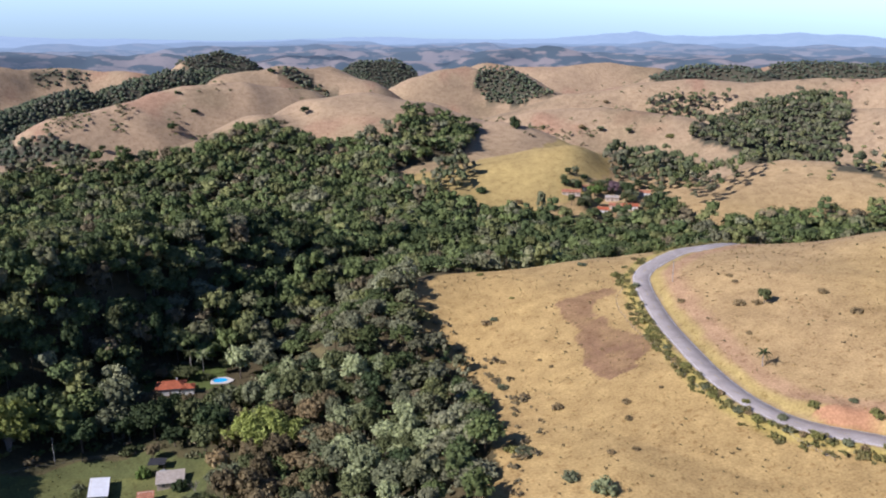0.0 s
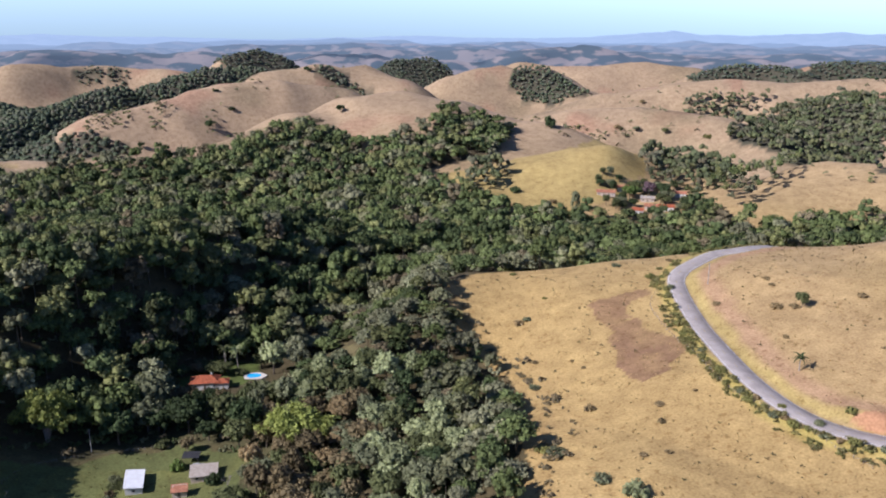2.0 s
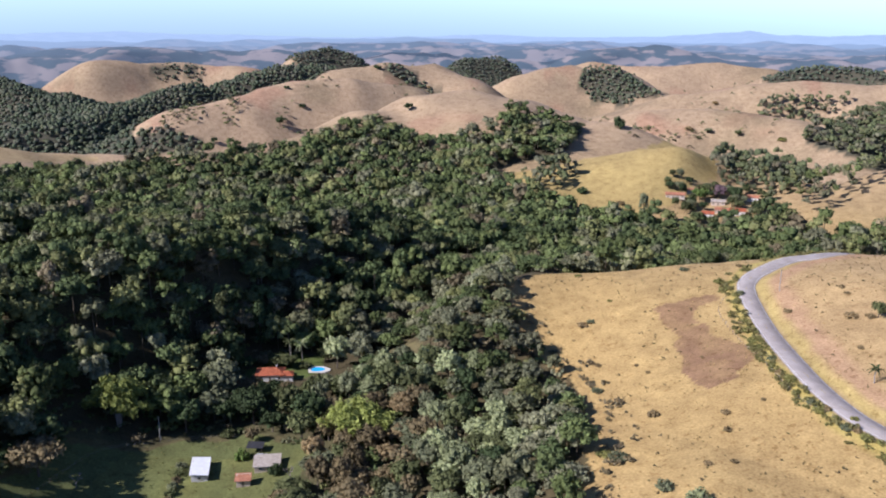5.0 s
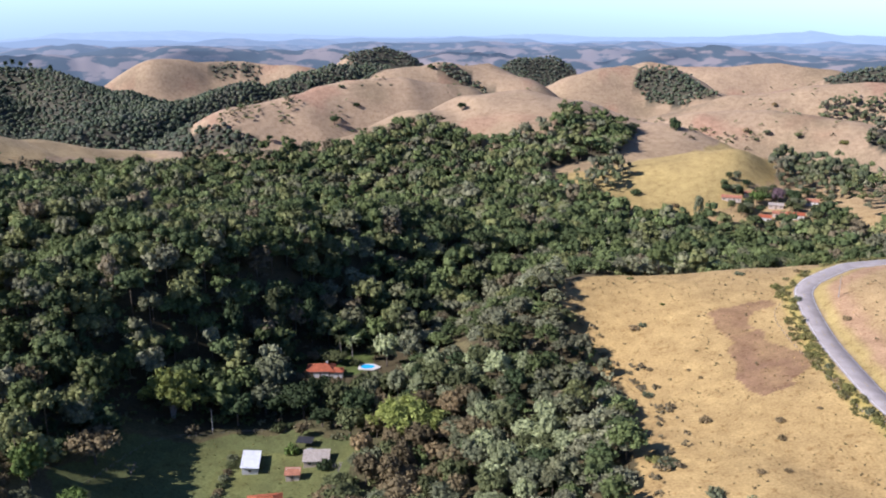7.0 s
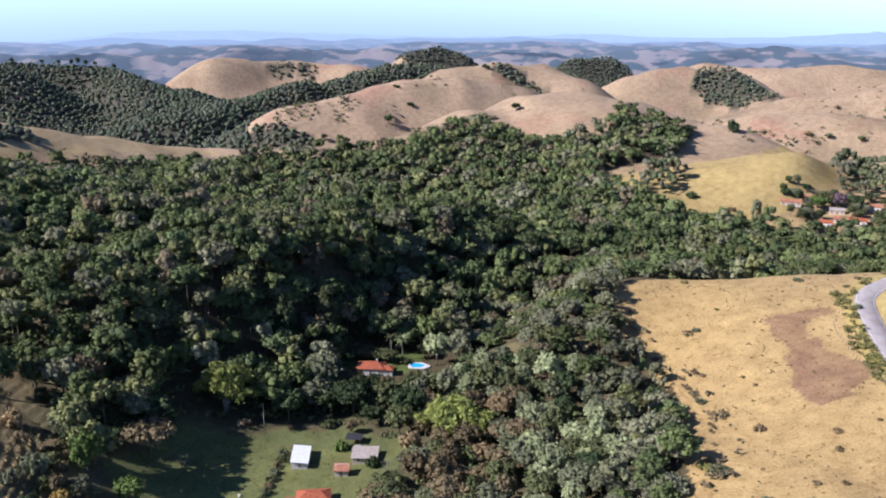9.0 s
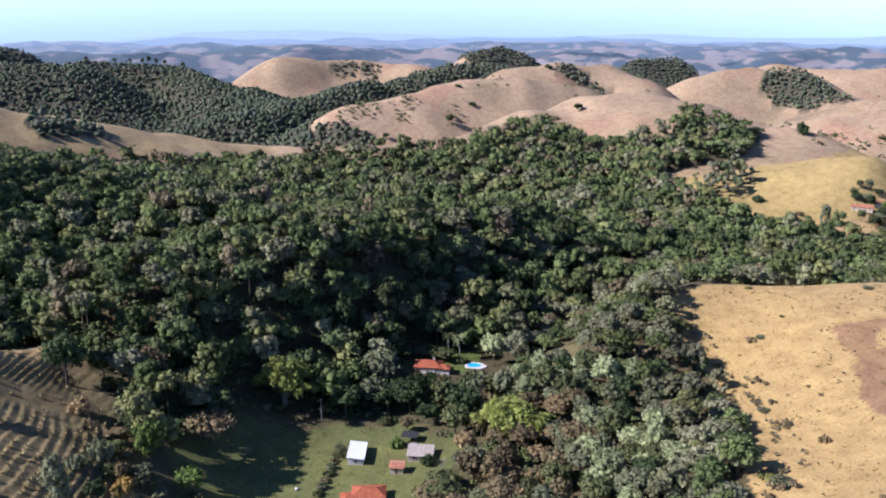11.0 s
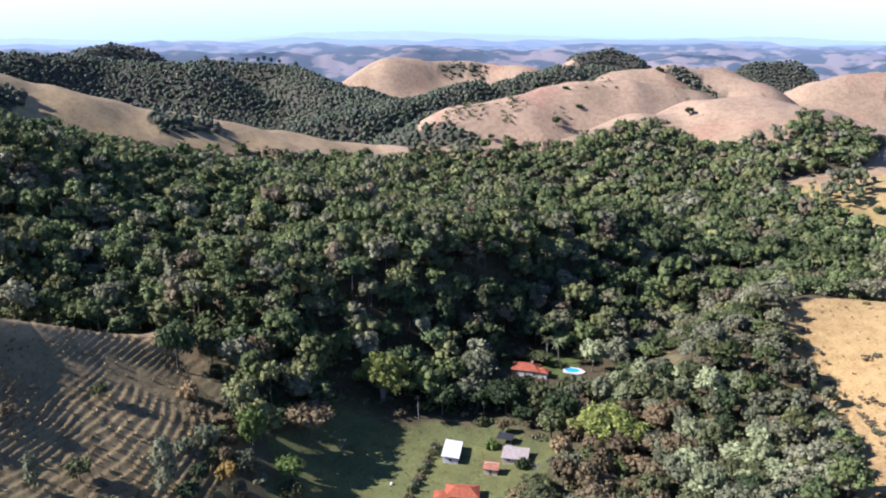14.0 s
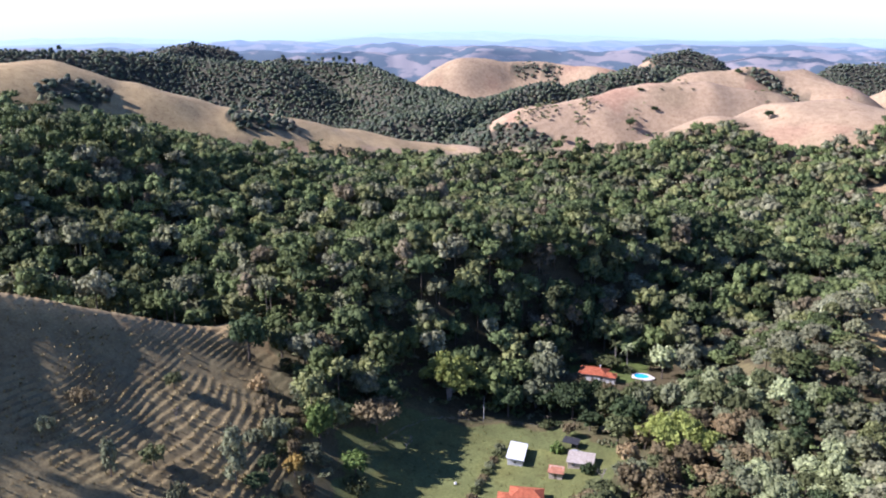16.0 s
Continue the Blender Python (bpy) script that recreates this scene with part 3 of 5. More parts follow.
def trunk_mesh(name, seed, kind, mat):
    rng = random.Random(seed)
    bm = bmesh.new()
    top = {"tall": 1.7, "cone": 2.2, "flat": 1.2, "layered": 1.3, "gum": 1.7, "bush": 0.3}.get(kind, 0.95)
    lean = Vector((rng.uniform(-0.08, 0.08), rng.uniform(-0.08, 0.08), top))
    mid = lean * 0.5 + Vector((rng.uniform(-0.04, 0.04), rng.uniform(-0.04, 0.04), 0))
    limb(bm, (0, 0, -0.15), mid, 0.065, 0.048)
    limb(bm, mid, lean, 0.048, 0.025)
    for i in range(5 if kind != "bush" else 3):
        a = i * 1.3 + rng.random()
        s = mid.lerp(lean, rng.uniform(0.1, 0.9))
        reach = rng.uniform(0.35, 0.6)
        limb(bm, s, s + Vector((reach * math.cos(a), reach * math.sin(a), reach * 0.7)), 0.028, 0.01, 5)
    me = bpy.data.meshes.new(name)
    bm.to_mesh(me)
    bm.free()
    me.materials.append(mat)
    return me


def bare_mesh(name, seed, mat):
    """A leafless crown of forking branches."""
    rng = random.Random(seed)
    bm = bmesh.new()

    def grow(p, way, length, r, depth):
        q = limb(bm, p, p + way * length, r, r * 0.6, 4)
        if depth:
            for _ in range(3):
                w = (way + Vector((rng.uniform(-0.8, 0.8), rng.uniform(-0.8, 0.8), rng.uniform(-0.1, 0.5)))).normalized()
                grow(q, w, length * rng.uniform(0.6, 0.8), r * 0.55, depth - 1)
    grow(Vector((0, 0, -0.1)), Vector((0.03, 0, 1)), 0.6, 0.05, 4)
    me = bpy.data.meshes.new(name)
    bm.to_mesh(me)
    bm.free()
    me.materials.append(mat)
    return me


BARK = plain("bark", (0.16, 0.13, 0.10), 0.95, vary=0.4, scale=3)
PALE_BARK = plain("pale_bark", (0.38, 0.34, 0.30), 0.9, vary=0.3, scale=3)
LEAVES = {
    "dark green": foliage("leaves_dark", (0.045, 0.065, 0.028)),
    "olive green": foliage("leaves_olive", (0.092, 0.103, 0.045)),
    "silvery green": foliage("leaves_silver", (0.255, 0.28, 0.15)),
    "bright green": foliage("leaves_bright", (0.113, 0.163, 0.045)),
    "brownish": foliage("leaves_brown", (0.15, 0.118, 0.066)),
    "golden": foliage("leaves_gold", (0.324, 0.221, 0.063)),
    "grey-green": foliage("leaves_grey", (0.14, 0.15, 0.088)),
    "tawny": foliage("leaves_tawny", (0.25, 0.185, 0.10)),
    "yellow-green": foliage("leaves_yellow", (0.19, 0.185, 0.065)),
    "purple": foliage("leaves_purple", (0.16, 0.105, 0.125)),
}
SHAPES = {"round": (40, 26, 0.075), "tall": (36, 26, 0.07), "cone": (26, 26, 0.07), "flat": (40, 24, 0.075), "layered": (44, 24, 0.075), "gum": (16, 30, 0.07), "bush": (16, 24, 0.085)}
CROWNS, TRUNKS = {}, {}


def crown_for(kind, colour, seed):
    key = (kind, colour, seed)
    if key not in CROWNS:
        n, leaves, leaf = SHAPES[kind]
        me = quad_mesh("crown", *crown(100 + seed * 7, kind, n, leaves, leaf))
        me.polygons.foreach_set("use_smooth", np.ones(len(me.polygons), bool))
        me.materials.append(LEAVES[colour])
        CROWNS[key] = me
    if (kind, seed) not in TRUNKS:
        TRUNKS[kind, seed] = trunk_mesh("trunk", seed, kind, BARK)
    return CROWNS[key], TRUNKS[kind, seed]


KIND_WORDS = {"round": "round-crowned tree", "tall": "tall narrow tree", "cone": "pointed conifer-like tree", "flat": "flat-topped spreading tree", "layered": "spreading tree with layered foliage", "gum": "slender high-crowned tree", "bush": "low bush"}
PLANTED = []


def tree(x, y, height, width, kind="round", colour="dark green", seed=0, where="in the valley wood", group="", name="tree"):
    """A tree of that height and crown width, as a thing with trunk and crown."""
    z = float(surface(np.array([x]), np.array([y]))[0])
    base = new(name)
    tops = {"tall": 2.65, "cone": 2.6, "flat": 1.75, "layered": 1.75, "gum": 2.7, "bush": 0.95, "round": 1.95}
    base.matrix_world = Matrix.LocRotScale((x, y, z - 0.05), Euler((0, 0, seed * 1.7 + x)), (width / 2, width / 2, height / tops[kind]))
    crown_me, trunk_me = crown_for(kind, colour, seed % 4)
    for nm, me in (("trunk", trunk_me), ("crown", crown_me)):
        o = new(nm, me)
        o.parent = base
    PLANTED.append((x, y, width / 2))
    what = KIND_WORDS[kind]
    return tagged(base, f"{colour} {what} {where}", "bush" if kind == "bush" else "tree", group)


# ---- single trees and bushes ----
tree(-161.4, 236.2, 12.0, 15.5, "flat", "brownish", 0, "beside the farm clearing")
tree(-167.3, 210.7, 17.0, 11.5, "round", "bright green", 1, "beside the farm clearing")
tree(-151.7, 209.0, 10.0, 10.0, "round", "bright green", 2, "beside the farm clearing")
tree(-147.0, 203.0, 7.0, 9.0, "bush", "olive green", 3, "beside the farm clearing")
tree(-184.7, 223.5, 9.0, 9.0, "round", "grey-green", 2, "beside the farm clearing")
tree(-159.8, 187.6, 8.0, 7.5, "round", "golden", 1, "on the shaded cattle-stepped hillside")
tree(-166.0, 168.5, 18.0, 9.0, "tall", "grey-green", 0, "on the shaded cattle-stepped hillside")
tree(-188.5, 143.2, 12.5, 5.5, "tall", "grey-green", 3, "on the shaded cattle-stepped hillside")
tree(-184.6, 155.0, 7.5, 8.5, "round", "olive green", 2, "on the shaded cattle-stepped hillside")
tree(-208.8, 187.0, 6.5, 7.0, "round", "olive green", 0, "on the shaded cattle-stepped hillside")
tree(-171.2, 150.8, 7.0, 6.5, "bush", "grey-green", 0, "on the shaded cattle-stepped hillside")
tree(-213.2, 154.9, 5.0, 7.5, "bush", "brownish", 1, "on the shaded cattle-stepped hillside")
tree(-210.2, 139.7, 4.5, 6.0, "bush", "grey-green", 2, "on the shaded cattle-stepped hillside")
tree(-213.1, 228.3, 21.0, 17.0, "round", "dark green", 3, "on the shaded cattle-stepped hillside")
tree(-207.0, 239.8, 15.0, 12.0, "round", "olive green", 1, "on the shaded cattle-stepped hillside")
tree(-198.8, 217.1, 7.0, 8.0, "bush", "tawny", 2, "on the shaded cattle-stepped hillside")
tree(-186.8, 206.1, 6.0, 7.0, "round", "brownish", 1, "on the shaded cattle-stepped hillside")
tree(-176.5, 188.6, 5.0, 7.0, "bush", "grey-green", 3, "on the shaded cattle-stepped hillside")
tree(-192.4, 247.4, 15.0, 12.0, "flat", "brownish", 2, "beside the farm clearing")
tree(-169.2, 193.4, 5.0, 6.5, "bush", "olive green", 0, "on the shaded cattle-stepped hillside")
tree(-283.0, 84.0, 18.0, 12.0, "round", "dark green", 2, "on top of the stepped hillside")
tree(-272.0, 62.0, 17.0, 12.0, "round", "dark green", 3, "on top of the stepped hillside")
tree(-258.0, 30.0, 18.0, 13.0, "round", "dark green", 1, "on top of the stepped hillside")
tree(-125.3, 307.9, 20.0, 19.0, "round", "grey-green", 1, "beside the farm clearing")
tree(-108.0, 293.5, 16.0, 16.0, "round", "dark green", 2, "beside the farm clearing")
tree(-95.9, 300.8, 15.0, 15.0, "round", "olive green", 3, "beside the farm clearing")
tree(-86.4, 284.0, 12.0, 12.0, "round", "olive green", 0, "beside the farm clearing")
tree(-132.7, 310.1, 15.0, 14.0, "round", "dark green", 1, "beside the farm clearing")
tree(-104.5, 269.6, 4.5, 6.0, "bush", "bright green", 2, "beside the farm clearing")
tree(-88.7, 259.5, 5.0, 6.0, "bush", "dark green", 3, "beside the farm clearing")
tree(-88.4, 349.3, 16.0, 13.0, "round", "silvery green", 0, "beside the farm clearing")
tree(-88.1, 371.2, 22.0, 14.0, "tall", "olive green", 1, "beside the farm clearing")
tree(-95.6, 356.5, 7.0, 8.0, "round", "olive green", 2, "beside the farm clearing")
tree(-103.0, 347.4, 4.0, 6.0, "bush", "olive green", 3, "beside the farm clearing")
tree(-115.1, 283.9, 4.0, 6.0, "bush", "olive green", 0, "beside the farm clearing")
tree(-104.7, 281.1, 6.0, 6.0, "round", "brownish", 1, "beside the farm clearing")
tree(-75.8, 282.9, 9.0, 9.0, "round", "brownish", 2, "beside the farm clearing")
tree(-66.8, 273.2, 11.0, 11.0, "round", "brownish", 3, "beside the farm clearing")
tree(-57.4, 270.4, 12.0, 11.0, "round", "brownish", 0, "beside the farm clearing")
tree(-76.0, 257.8, 7.0, 8.0, "round", "grey-green", 1, "beside the farm clearing")
tree(-138.5, 347.1, 26.0, 13.0, "tall", "olive green", 2, "over the valley wood")
tree(-151.6, 330.5, 22.0, 11.0, "tall", "dark green", 3, "over the valley wood")
tree(-126.6, 359.5, 22.0, 8.0, "tall", "dark green", 0, "over the valley wood")
tree(-167.2, 307.7, 15.0, 8.0, "cone", "dark green", 1, "over the valley wood")
tree(-188.5, 278.4, 14.0, 8.0, "cone", "dark green", 2, "over the valley wood")
tree(123.8, 316.4, 7.0, 6.0, "round", "olive green", 3, "on the dry pasture field")
tree(115.7, 320.3, 3.0, 5.5, "bush", "tawny", 0, "on the dry pasture field", name="bush")
tree(121.5, 317.1, 2.5, 4.0, "bush", "tawny", 1, "on the dry pasture field", name="bush")
tree(39.6, 273.1, 2.6, 4.6, "bush", "tawny", 2, "on the dry pasture field", name="bush")
tree(61.5, 266.2, 2.2, 3.4, "bush", "tawny", 3, "on the dry pasture field", name="bush")
tree(18.6, 353.1, 2.4, 5.0, "bush", "tawny", 0, "on the dry pasture field", name="bush")
tree(22.4, 354.9, 2.0, 4.0, "bush", "grey-green", 1, "on the dry pasture field", name="bush")
tree(60.1, 255.3, 2.0, 3.0, "bush", "tawny", 2, "on the dry pasture field", name="bush")
tree(145.4, 315.5, 2.5, 4.0, "bush", "tawny", 3, "on the dry pasture field", name="bush")
tree(149.8, 296.4, 2.5, 5.0, "bush", "tawny", 0, "on the dry pasture field", name="bush")
tree(111.5, 295.9, 1.8, 2.5, "bush", "tawny", 1, "on the dry pasture field", name="bush")
tree(120.2, 348.0, 1.5, 4.0, "bush", "tawny", 2, "on the dry pasture field", name="bush")
tree(120.4, 341.1, 1.5, 3.0, "bush", "tawny", 3, "on the dry pasture field", name="bush")
tree(98.2, 338.9, 1.8, 4.0, "bush", "tawny", 0, "on the dry pasture field", name="bush")
tree(114.1, 244.1, 3.0, 4.0, "bush", "yellow-green", 1, "on the dry pasture field", name="bush")
tree(129.3, 235.3, 3.5, 5.0, "bush", "yellow-green", 2, "on the dry pasture field", name="bush")
tree(126.1, 243.6, 2.0, 3.0, "bush", "grey-green", 3, "on the dry pasture field", name="bush")
tree(25.9, 244.6, 3.0, 7.0, "bush", "grey-green", 0, "on the dry pasture field", name="bush")
tree(21.8, 248.3, 3.0, 5.0, "bush", "yellow-green", 1, "on the dry pasture field", name="bush")
tree(45.5, 216.3, 5.0, 8.0, "bush", "silvery green", 2, "on the dry pasture field", name="bush")
tree(37.2, 224.5, 3.0, 6.0, "bush", "grey-green", 3, "on the dry pasture field", name="bush")
tree(58.6, 236.9, 1.5, 2.5, "bush", "tawny", 0, "on the dry pasture field", name="bush")
tree(50.7, 235.7, 1.6, 3.0, "bush", "tawny", 1, "on the dry pasture field", name="bush")
tree(-3.4, 347.1, 3.0, 5.0, "bush", "tawny", 2, "on the dry pasture field", name="bush")
tree(22.8, 303.2, 2.0, 5.0, "bush", "grey-green", 3, "on the dry pasture field", name="bush")
tree(78.7, 376.9, 3.0, 5.0, "bush", "yellow-green", 0, "on the dry pasture field", name="bush")
tree(90.5, 394.4, 2.4, 3.0, "bush", "tawny", 1, "on the dry pasture field", name="bush")
tree(18.4, 407.8, 1.5, 4.0, "bush", "yellow-green", 2, "on the dry pasture field", name="bush")
tree(66.6, 397.9, 2.0, 5.0, "bush", "grey-green", 3, "on the dry pasture field", name="bush")
tree(41.9, 311.1, 1.2, 2.0, "bush", "tawny", 0, "on the dry pasture field", name="bush")
tree(38.3, 318.9, 1.2, 2.0, "bush", "tawny", 1, "on the dry pasture field", name="bush")
tree(74.0, 270.2, 1.2, 2.0, "bush", "tawny", 2, "on the dry pasture field", name="bush")
tree(24.1, 323.5, 1.6, 3.0, "bush", "tawny", 3, "on the dry pasture field", name="bush")
tree(11.3, 312.0, 2.6, 5.0, "bush", "tawny", 0, "on the dry pasture field", name="bush")
tree(30.9, 370.7, 1.2, 2.5, "bush", "yellow-green", 1, "on the dry pasture field", name="bush")
tree(72.5, 878.3, 13.0, 15.0, "bush", "dark green", 2, "on open dry pasture")
tree(-310.7, 1092.9, 7.0, 10.0, "bush", "dark green", 3, "on open dry pasture", name="bush")
tree(-327.0, 1047.4, 13.0, 12.0, "round", "dark green", 0, "on open dry pasture")
tree(-337.0, 1117.0, 4.0, 10.0, "bush", "dark green", 1, "on open dry pasture", name="bush")
tree(-387.8, 982.1, 9.0, 9.0, "round", "dark green", 2, "on open dry pasture")
tree(30.3, 669.9, 7.0, 9.0, "bush", "dark green", 3, "on open dry pasture", name="bush")
tree(73.1, 631.9, 16.0, 9.0, "tall", "grey-green", 0, "on open dry pasture")
tree(57.9, 647.9, 4.0, 7.0, "bush", "tawny", 1, "on open dry pasture", name="bush")
tree(162.1, 1012.4, 6.0, 10.0, "bush", "tawny", 2, "on open dry pasture", name="bush")
tree(182.7, 1008.4, 7.0, 10.0, "round", "grey-green", 3, "on open dry pasture")
tree(212.6, 994.1, 8.0, 9.0, "round", "olive green", 0, "on open dry pasture")
tree(252.2, 963.9, 6.0, 11.0, "bush", "yellow-green", 1, "on open dry pasture", name="bush")
tree(-136.8, 865.3, 9.0, 10.0, "round", "dark green", 2, "on open dry pasture")
tree(105.9, 677.5, 5.0, 7.0, "bush", "tawny", 3, "on open dry pasture", name="bush")
tree(232.4, 1250.4, 6.0, 9.0, "bush", "tawny", 0, "on open dry pasture", name="bush")
tree(509.8, 1260.6, 7.0, 8.0, "round", "dark green", 1, "on open dry pasture")
tree(-272.1, 1401.0, 8.0, 14.0, "bush", "dark green", 2, "on open dry pasture", name="bush")
tree(-188.9, 1405.9, 5.0, 8.0, "bush", "tawny", 3, "on open dry pasture", name="bush")
tree(83.3, 374.4, 1.6, 3.0, "bush", "yellow-green", 0, "on the grassy road verge", name="bush")
tree(84.6, 361.8, 2.4, 3.8, "bush", "grey-green", 1, "on the grassy road verge", name="bush")
tree(80.6, 336.7, 2.0, 2.8, "bush", "tawny", 2, "on the grassy road verge", name="bush")
tree(81.1, 328.4, 2.8, 4.4, "bush", "yellow-green", 3, "on the grassy road verge", name="bush")
tree(82.3, 309.9, 1.6, 3.0, "bush", "yellow-green", 0, "on the grassy road verge", name="bush")
tree(82.6, 297.9, 2.4, 3.8, "bush", "grey-green", 1, "on the grassy road verge", name="bush")
tree(82.7, 286.4, 2.0, 2.8, "bush", "tawny", 2, "on the grassy road verge", name="bush")
tree(84.3, 278.7, 2.8, 4.4, "bush", "yellow-green", 3, "on the grassy road verge", name="bush")
tree(84.6, 271.4, 1.6, 3.0, "bush", "yellow-green", 0, "on the grassy road verge", name="bush")
tree(87.1, 263.5, 2.4, 3.8, "bush", "grey-green", 1, "on the grassy road verge", name="bush")
tree(90.2, 258.4, 2.0, 2.8, "bush", "tawny", 2, "on the grassy road verge", name="bush")
tree(88.0, 258.7, 2.8, 4.4, "bush", "yellow-green", 3, "on the grassy road verge", name="bush")
tree(91.5, 253.5, 1.6, 3.0, "bush", "yellow-green", 0, "on the grassy road verge", name="bush")
tree(92.7, 248.7, 2.4, 3.8, "bush", "grey-green", 1, "on the grassy road verge", name="bush")
tree(95.4, 246.1, 2.0, 2.8, "bush", "tawny", 2, "on the grassy road verge", name="bush")
tree(96.8, 242.7, 2.8, 4.4, "bush", "yellow-green", 3, "on the grassy road verge", name="bush")
tree(100.2, 240.0, 1.6, 3.0, "bush", "yellow-green", 0, "on the grassy road verge", name="bush")
tree(103.8, 235.8, 2.4, 3.8, "bush", "grey-green", 1, "on the grassy road verge", name="bush")
tree(106.9, 233.1, 2.0, 2.8, "bush", "tawny", 2, "on the grassy road verge", name="bush")
tree(110.4, 231.2, 2.8, 4.4, "bush", "yellow-green", 3, "on the grassy road verge", name="bush")
tree(113.3, 228.2, 1.6, 3.0, "bush", "yellow-green", 0, "on the grassy road verge", name="bush")
tree(117.5, 226.6, 2.4, 3.8, "bush", "grey-green", 1, "on the grassy road verge", name="bush")
tree(120.9, 223.5, 2.0, 2.8, "bush", "tawny", 2, "on the grassy road verge", name="bush")
tree(80.8, 319.0, 2.8, 4.4, "bush", "yellow-green", 3, "on the grassy road verge", name="bush")
tree(96.7, 253.1, 1.6, 3.0, "bush", "yellow-green", 0, "on the grassy road verge", name="bush")
tree(104.6, 242.6, 2.4, 3.8, "bush", "grey-green", 1, "on the grassy road verge", name="bush")
tree(118.6, 665.1, 12.0, 14.0, "round", "bright green", 2, "among the village houses")
tree(134.3, 671.0, 13.0, 11.0, "round", "purple", 3, "among the village houses")
tree(144.7, 663.0, 13.0, 10.0, "round", "dark green", 0, "among the village houses")
tree(124.4, 679.1, 9.0, 9.0, "round", "olive green", 1, "among the village houses")
tree(117.8, 603.5, 9.0, 10.0, "round", "olive green", 2, "among the village houses")
tree(128.5, 606.8, 8.0, 9.0, "round", "grey-green", 3, "among the village houses")
tree(141.3, 609.4, 9.0, 10.0, "round", "olive green", 0, "among the village houses")
tree(154.4, 631.7, 10.0, 10.0, "round", "dark green", 1, "among the village houses")
tree(104.9, 638.8, 8.0, 9.0, "round", "olive green", 2, "among the village houses")
tree(-960.8, 1299.1, 17.0, 9.0, "gum", "dark green", 2, "on a distant wooded ridge")
tree(-952.6, 1305.1, 20.0, 9.0, "gum", "dark green", 3, "on a distant wooded ridge")
tree(-935.2, 1301.6, 18.0, 9.0, "gum", "dark green", 0, "on a distant wooded ridge")
tree(-923.6, 1309.8, 15.0, 9.0, "gum", "dark green", 1, "on a distant wooded ridge")
tree(-895.8, 1321.0, 14.0, 9.0, "gum", "dark green", 2, "on a distant wooded ridge")
tree(-984.9, 1297.5, 13.0, 9.0, "gum", "dark green", 3, "on a distant wooded ridge")
tree(-1009.0, 1287.2, 12.0, 9.0, "gum", "dark green", 0, "on a distant wooded ridge")
tree(-1053.0, 1269.0, 12.0, 9.0, "gum", "dark green", 1, "on a distant wooded ridge")
tree(-1175.0, 892.7, 16.0, 9.0, "gum", "dark green", 2, "on a distant wooded ridge")
tree(-1177.4, 879.8, 12.0, 9.0, "gum", "dark green", 3, "on a distant wooded ridge")
tree(-117.0, 226.0, 2.2, 4.2, "bush", "brownish", 0, "in a hedge beside the shed", name="bush")
tree(-117.8, 230.3, 2.7, 4.2, "bush", "olive green", 1, "in a hedge beside the shed", name="bush")
tree(-118.6, 234.6, 3.2, 4.2, "bush", "grey-green", 2, "in a hedge beside the shed", name="bush")
tree(-119.4, 238.9, 2.2, 4.2, "bush", "brownish", 3, "in a hedge beside the shed", name="bush")
tree(-120.2, 243.2, 2.7, 4.2, "bush", "olive green", 0, "in a hedge beside the shed", name="bush")
tree(-121.0, 247.5, 3.2, 4.2, "bush", "grey-green", 1, "in a hedge beside the shed", name="bush")
tree(-121.8, 251.8, 2.2, 4.2, "bush", "brownish", 2, "in a hedge beside the shed", name="bush")
tree(-122.6, 256.1, 2.7, 4.2, "bush", "olive green", 3, "in a hedge beside the shed", name="bush")
tree(-123.4, 260.4, 3.2, 4.2, "bush", "grey-green", 0, "in a hedge beside the shed", name="bush")


# ---- road ----
def road():
    n = len(ROAD)
    t = np.gradient(ROAD, axis=0)
    t /= np.linalg.norm(t, axis=1)[:, None]
    side = np.stack([-t[:, 1], t[:, 0]], -1)

    def ribbon(name, offs, lifts, mat, rows=slice(None)):
        P, S, Zr = ROAD[rows], side[rows], ROAD_Z[rows]
        v = np.stack([np.column_stack([P + S * o, Zr + l]) for o, l in zip(offs, lifts)], 1)
        m, k = v.shape[:2]
        i = (np.arange(m - 1)[:, None] * k + np.arange(k - 1)[None]).ravel()
        me = quad_mesh(name, v.reshape(-1, 3), np.stack([i, i + k, i + k + 1, i + 1], -1)[:, ::-1])
        me.materials.append(mat)
        return new(name, me)
    m, nt, b = material("worn_asphalt", 0.9)
    c = mix(nt, ramp(nt, noise_node(nt, 0.25, 5), 0.35, 0.65, (0.30, 0.262, 0.24), (0.37, 0.33, 0.305)), ramp(nt, noise_node(nt, 3.0, 3), 0.3, 0.7, (0.85, 0.85, 0.85), (1.08, 1.08, 1.08)))
    nt.links.new(c, b.inputs["Base Color"])
    bump(nt, b, noise_node(nt, 20), 0.3, 0.01)
    base = tagged(ribbon("road", (-4.1, -3.7, 0, 3.7, 4.1), (-0.5, 0.02, 0.1, 0.02, -0.5), m), "pale worn asphalt country road bending round a hill", "road", kind="structure")
    paint = plain("road_paint", (0.7, 0.69, 0.66), 0.7, vary=0.3, scale=2)
    for o in (-3.35, 3.35):
        ribbon("edge_line", (o - 0.09, o + 0.09), (0.034, 0.034), paint).parent = base
    yellow = plain("yellow_paint", (0.5, 0.38, 0.12), 0.7, vary=0.4, scale=2)
    for i in range(4, n - 6, 6):
        ribbon("centre_dash", (-0.06, 0.06), (0.106, 0.106), yellow, slice(i, i + 3)).parent = base


road()


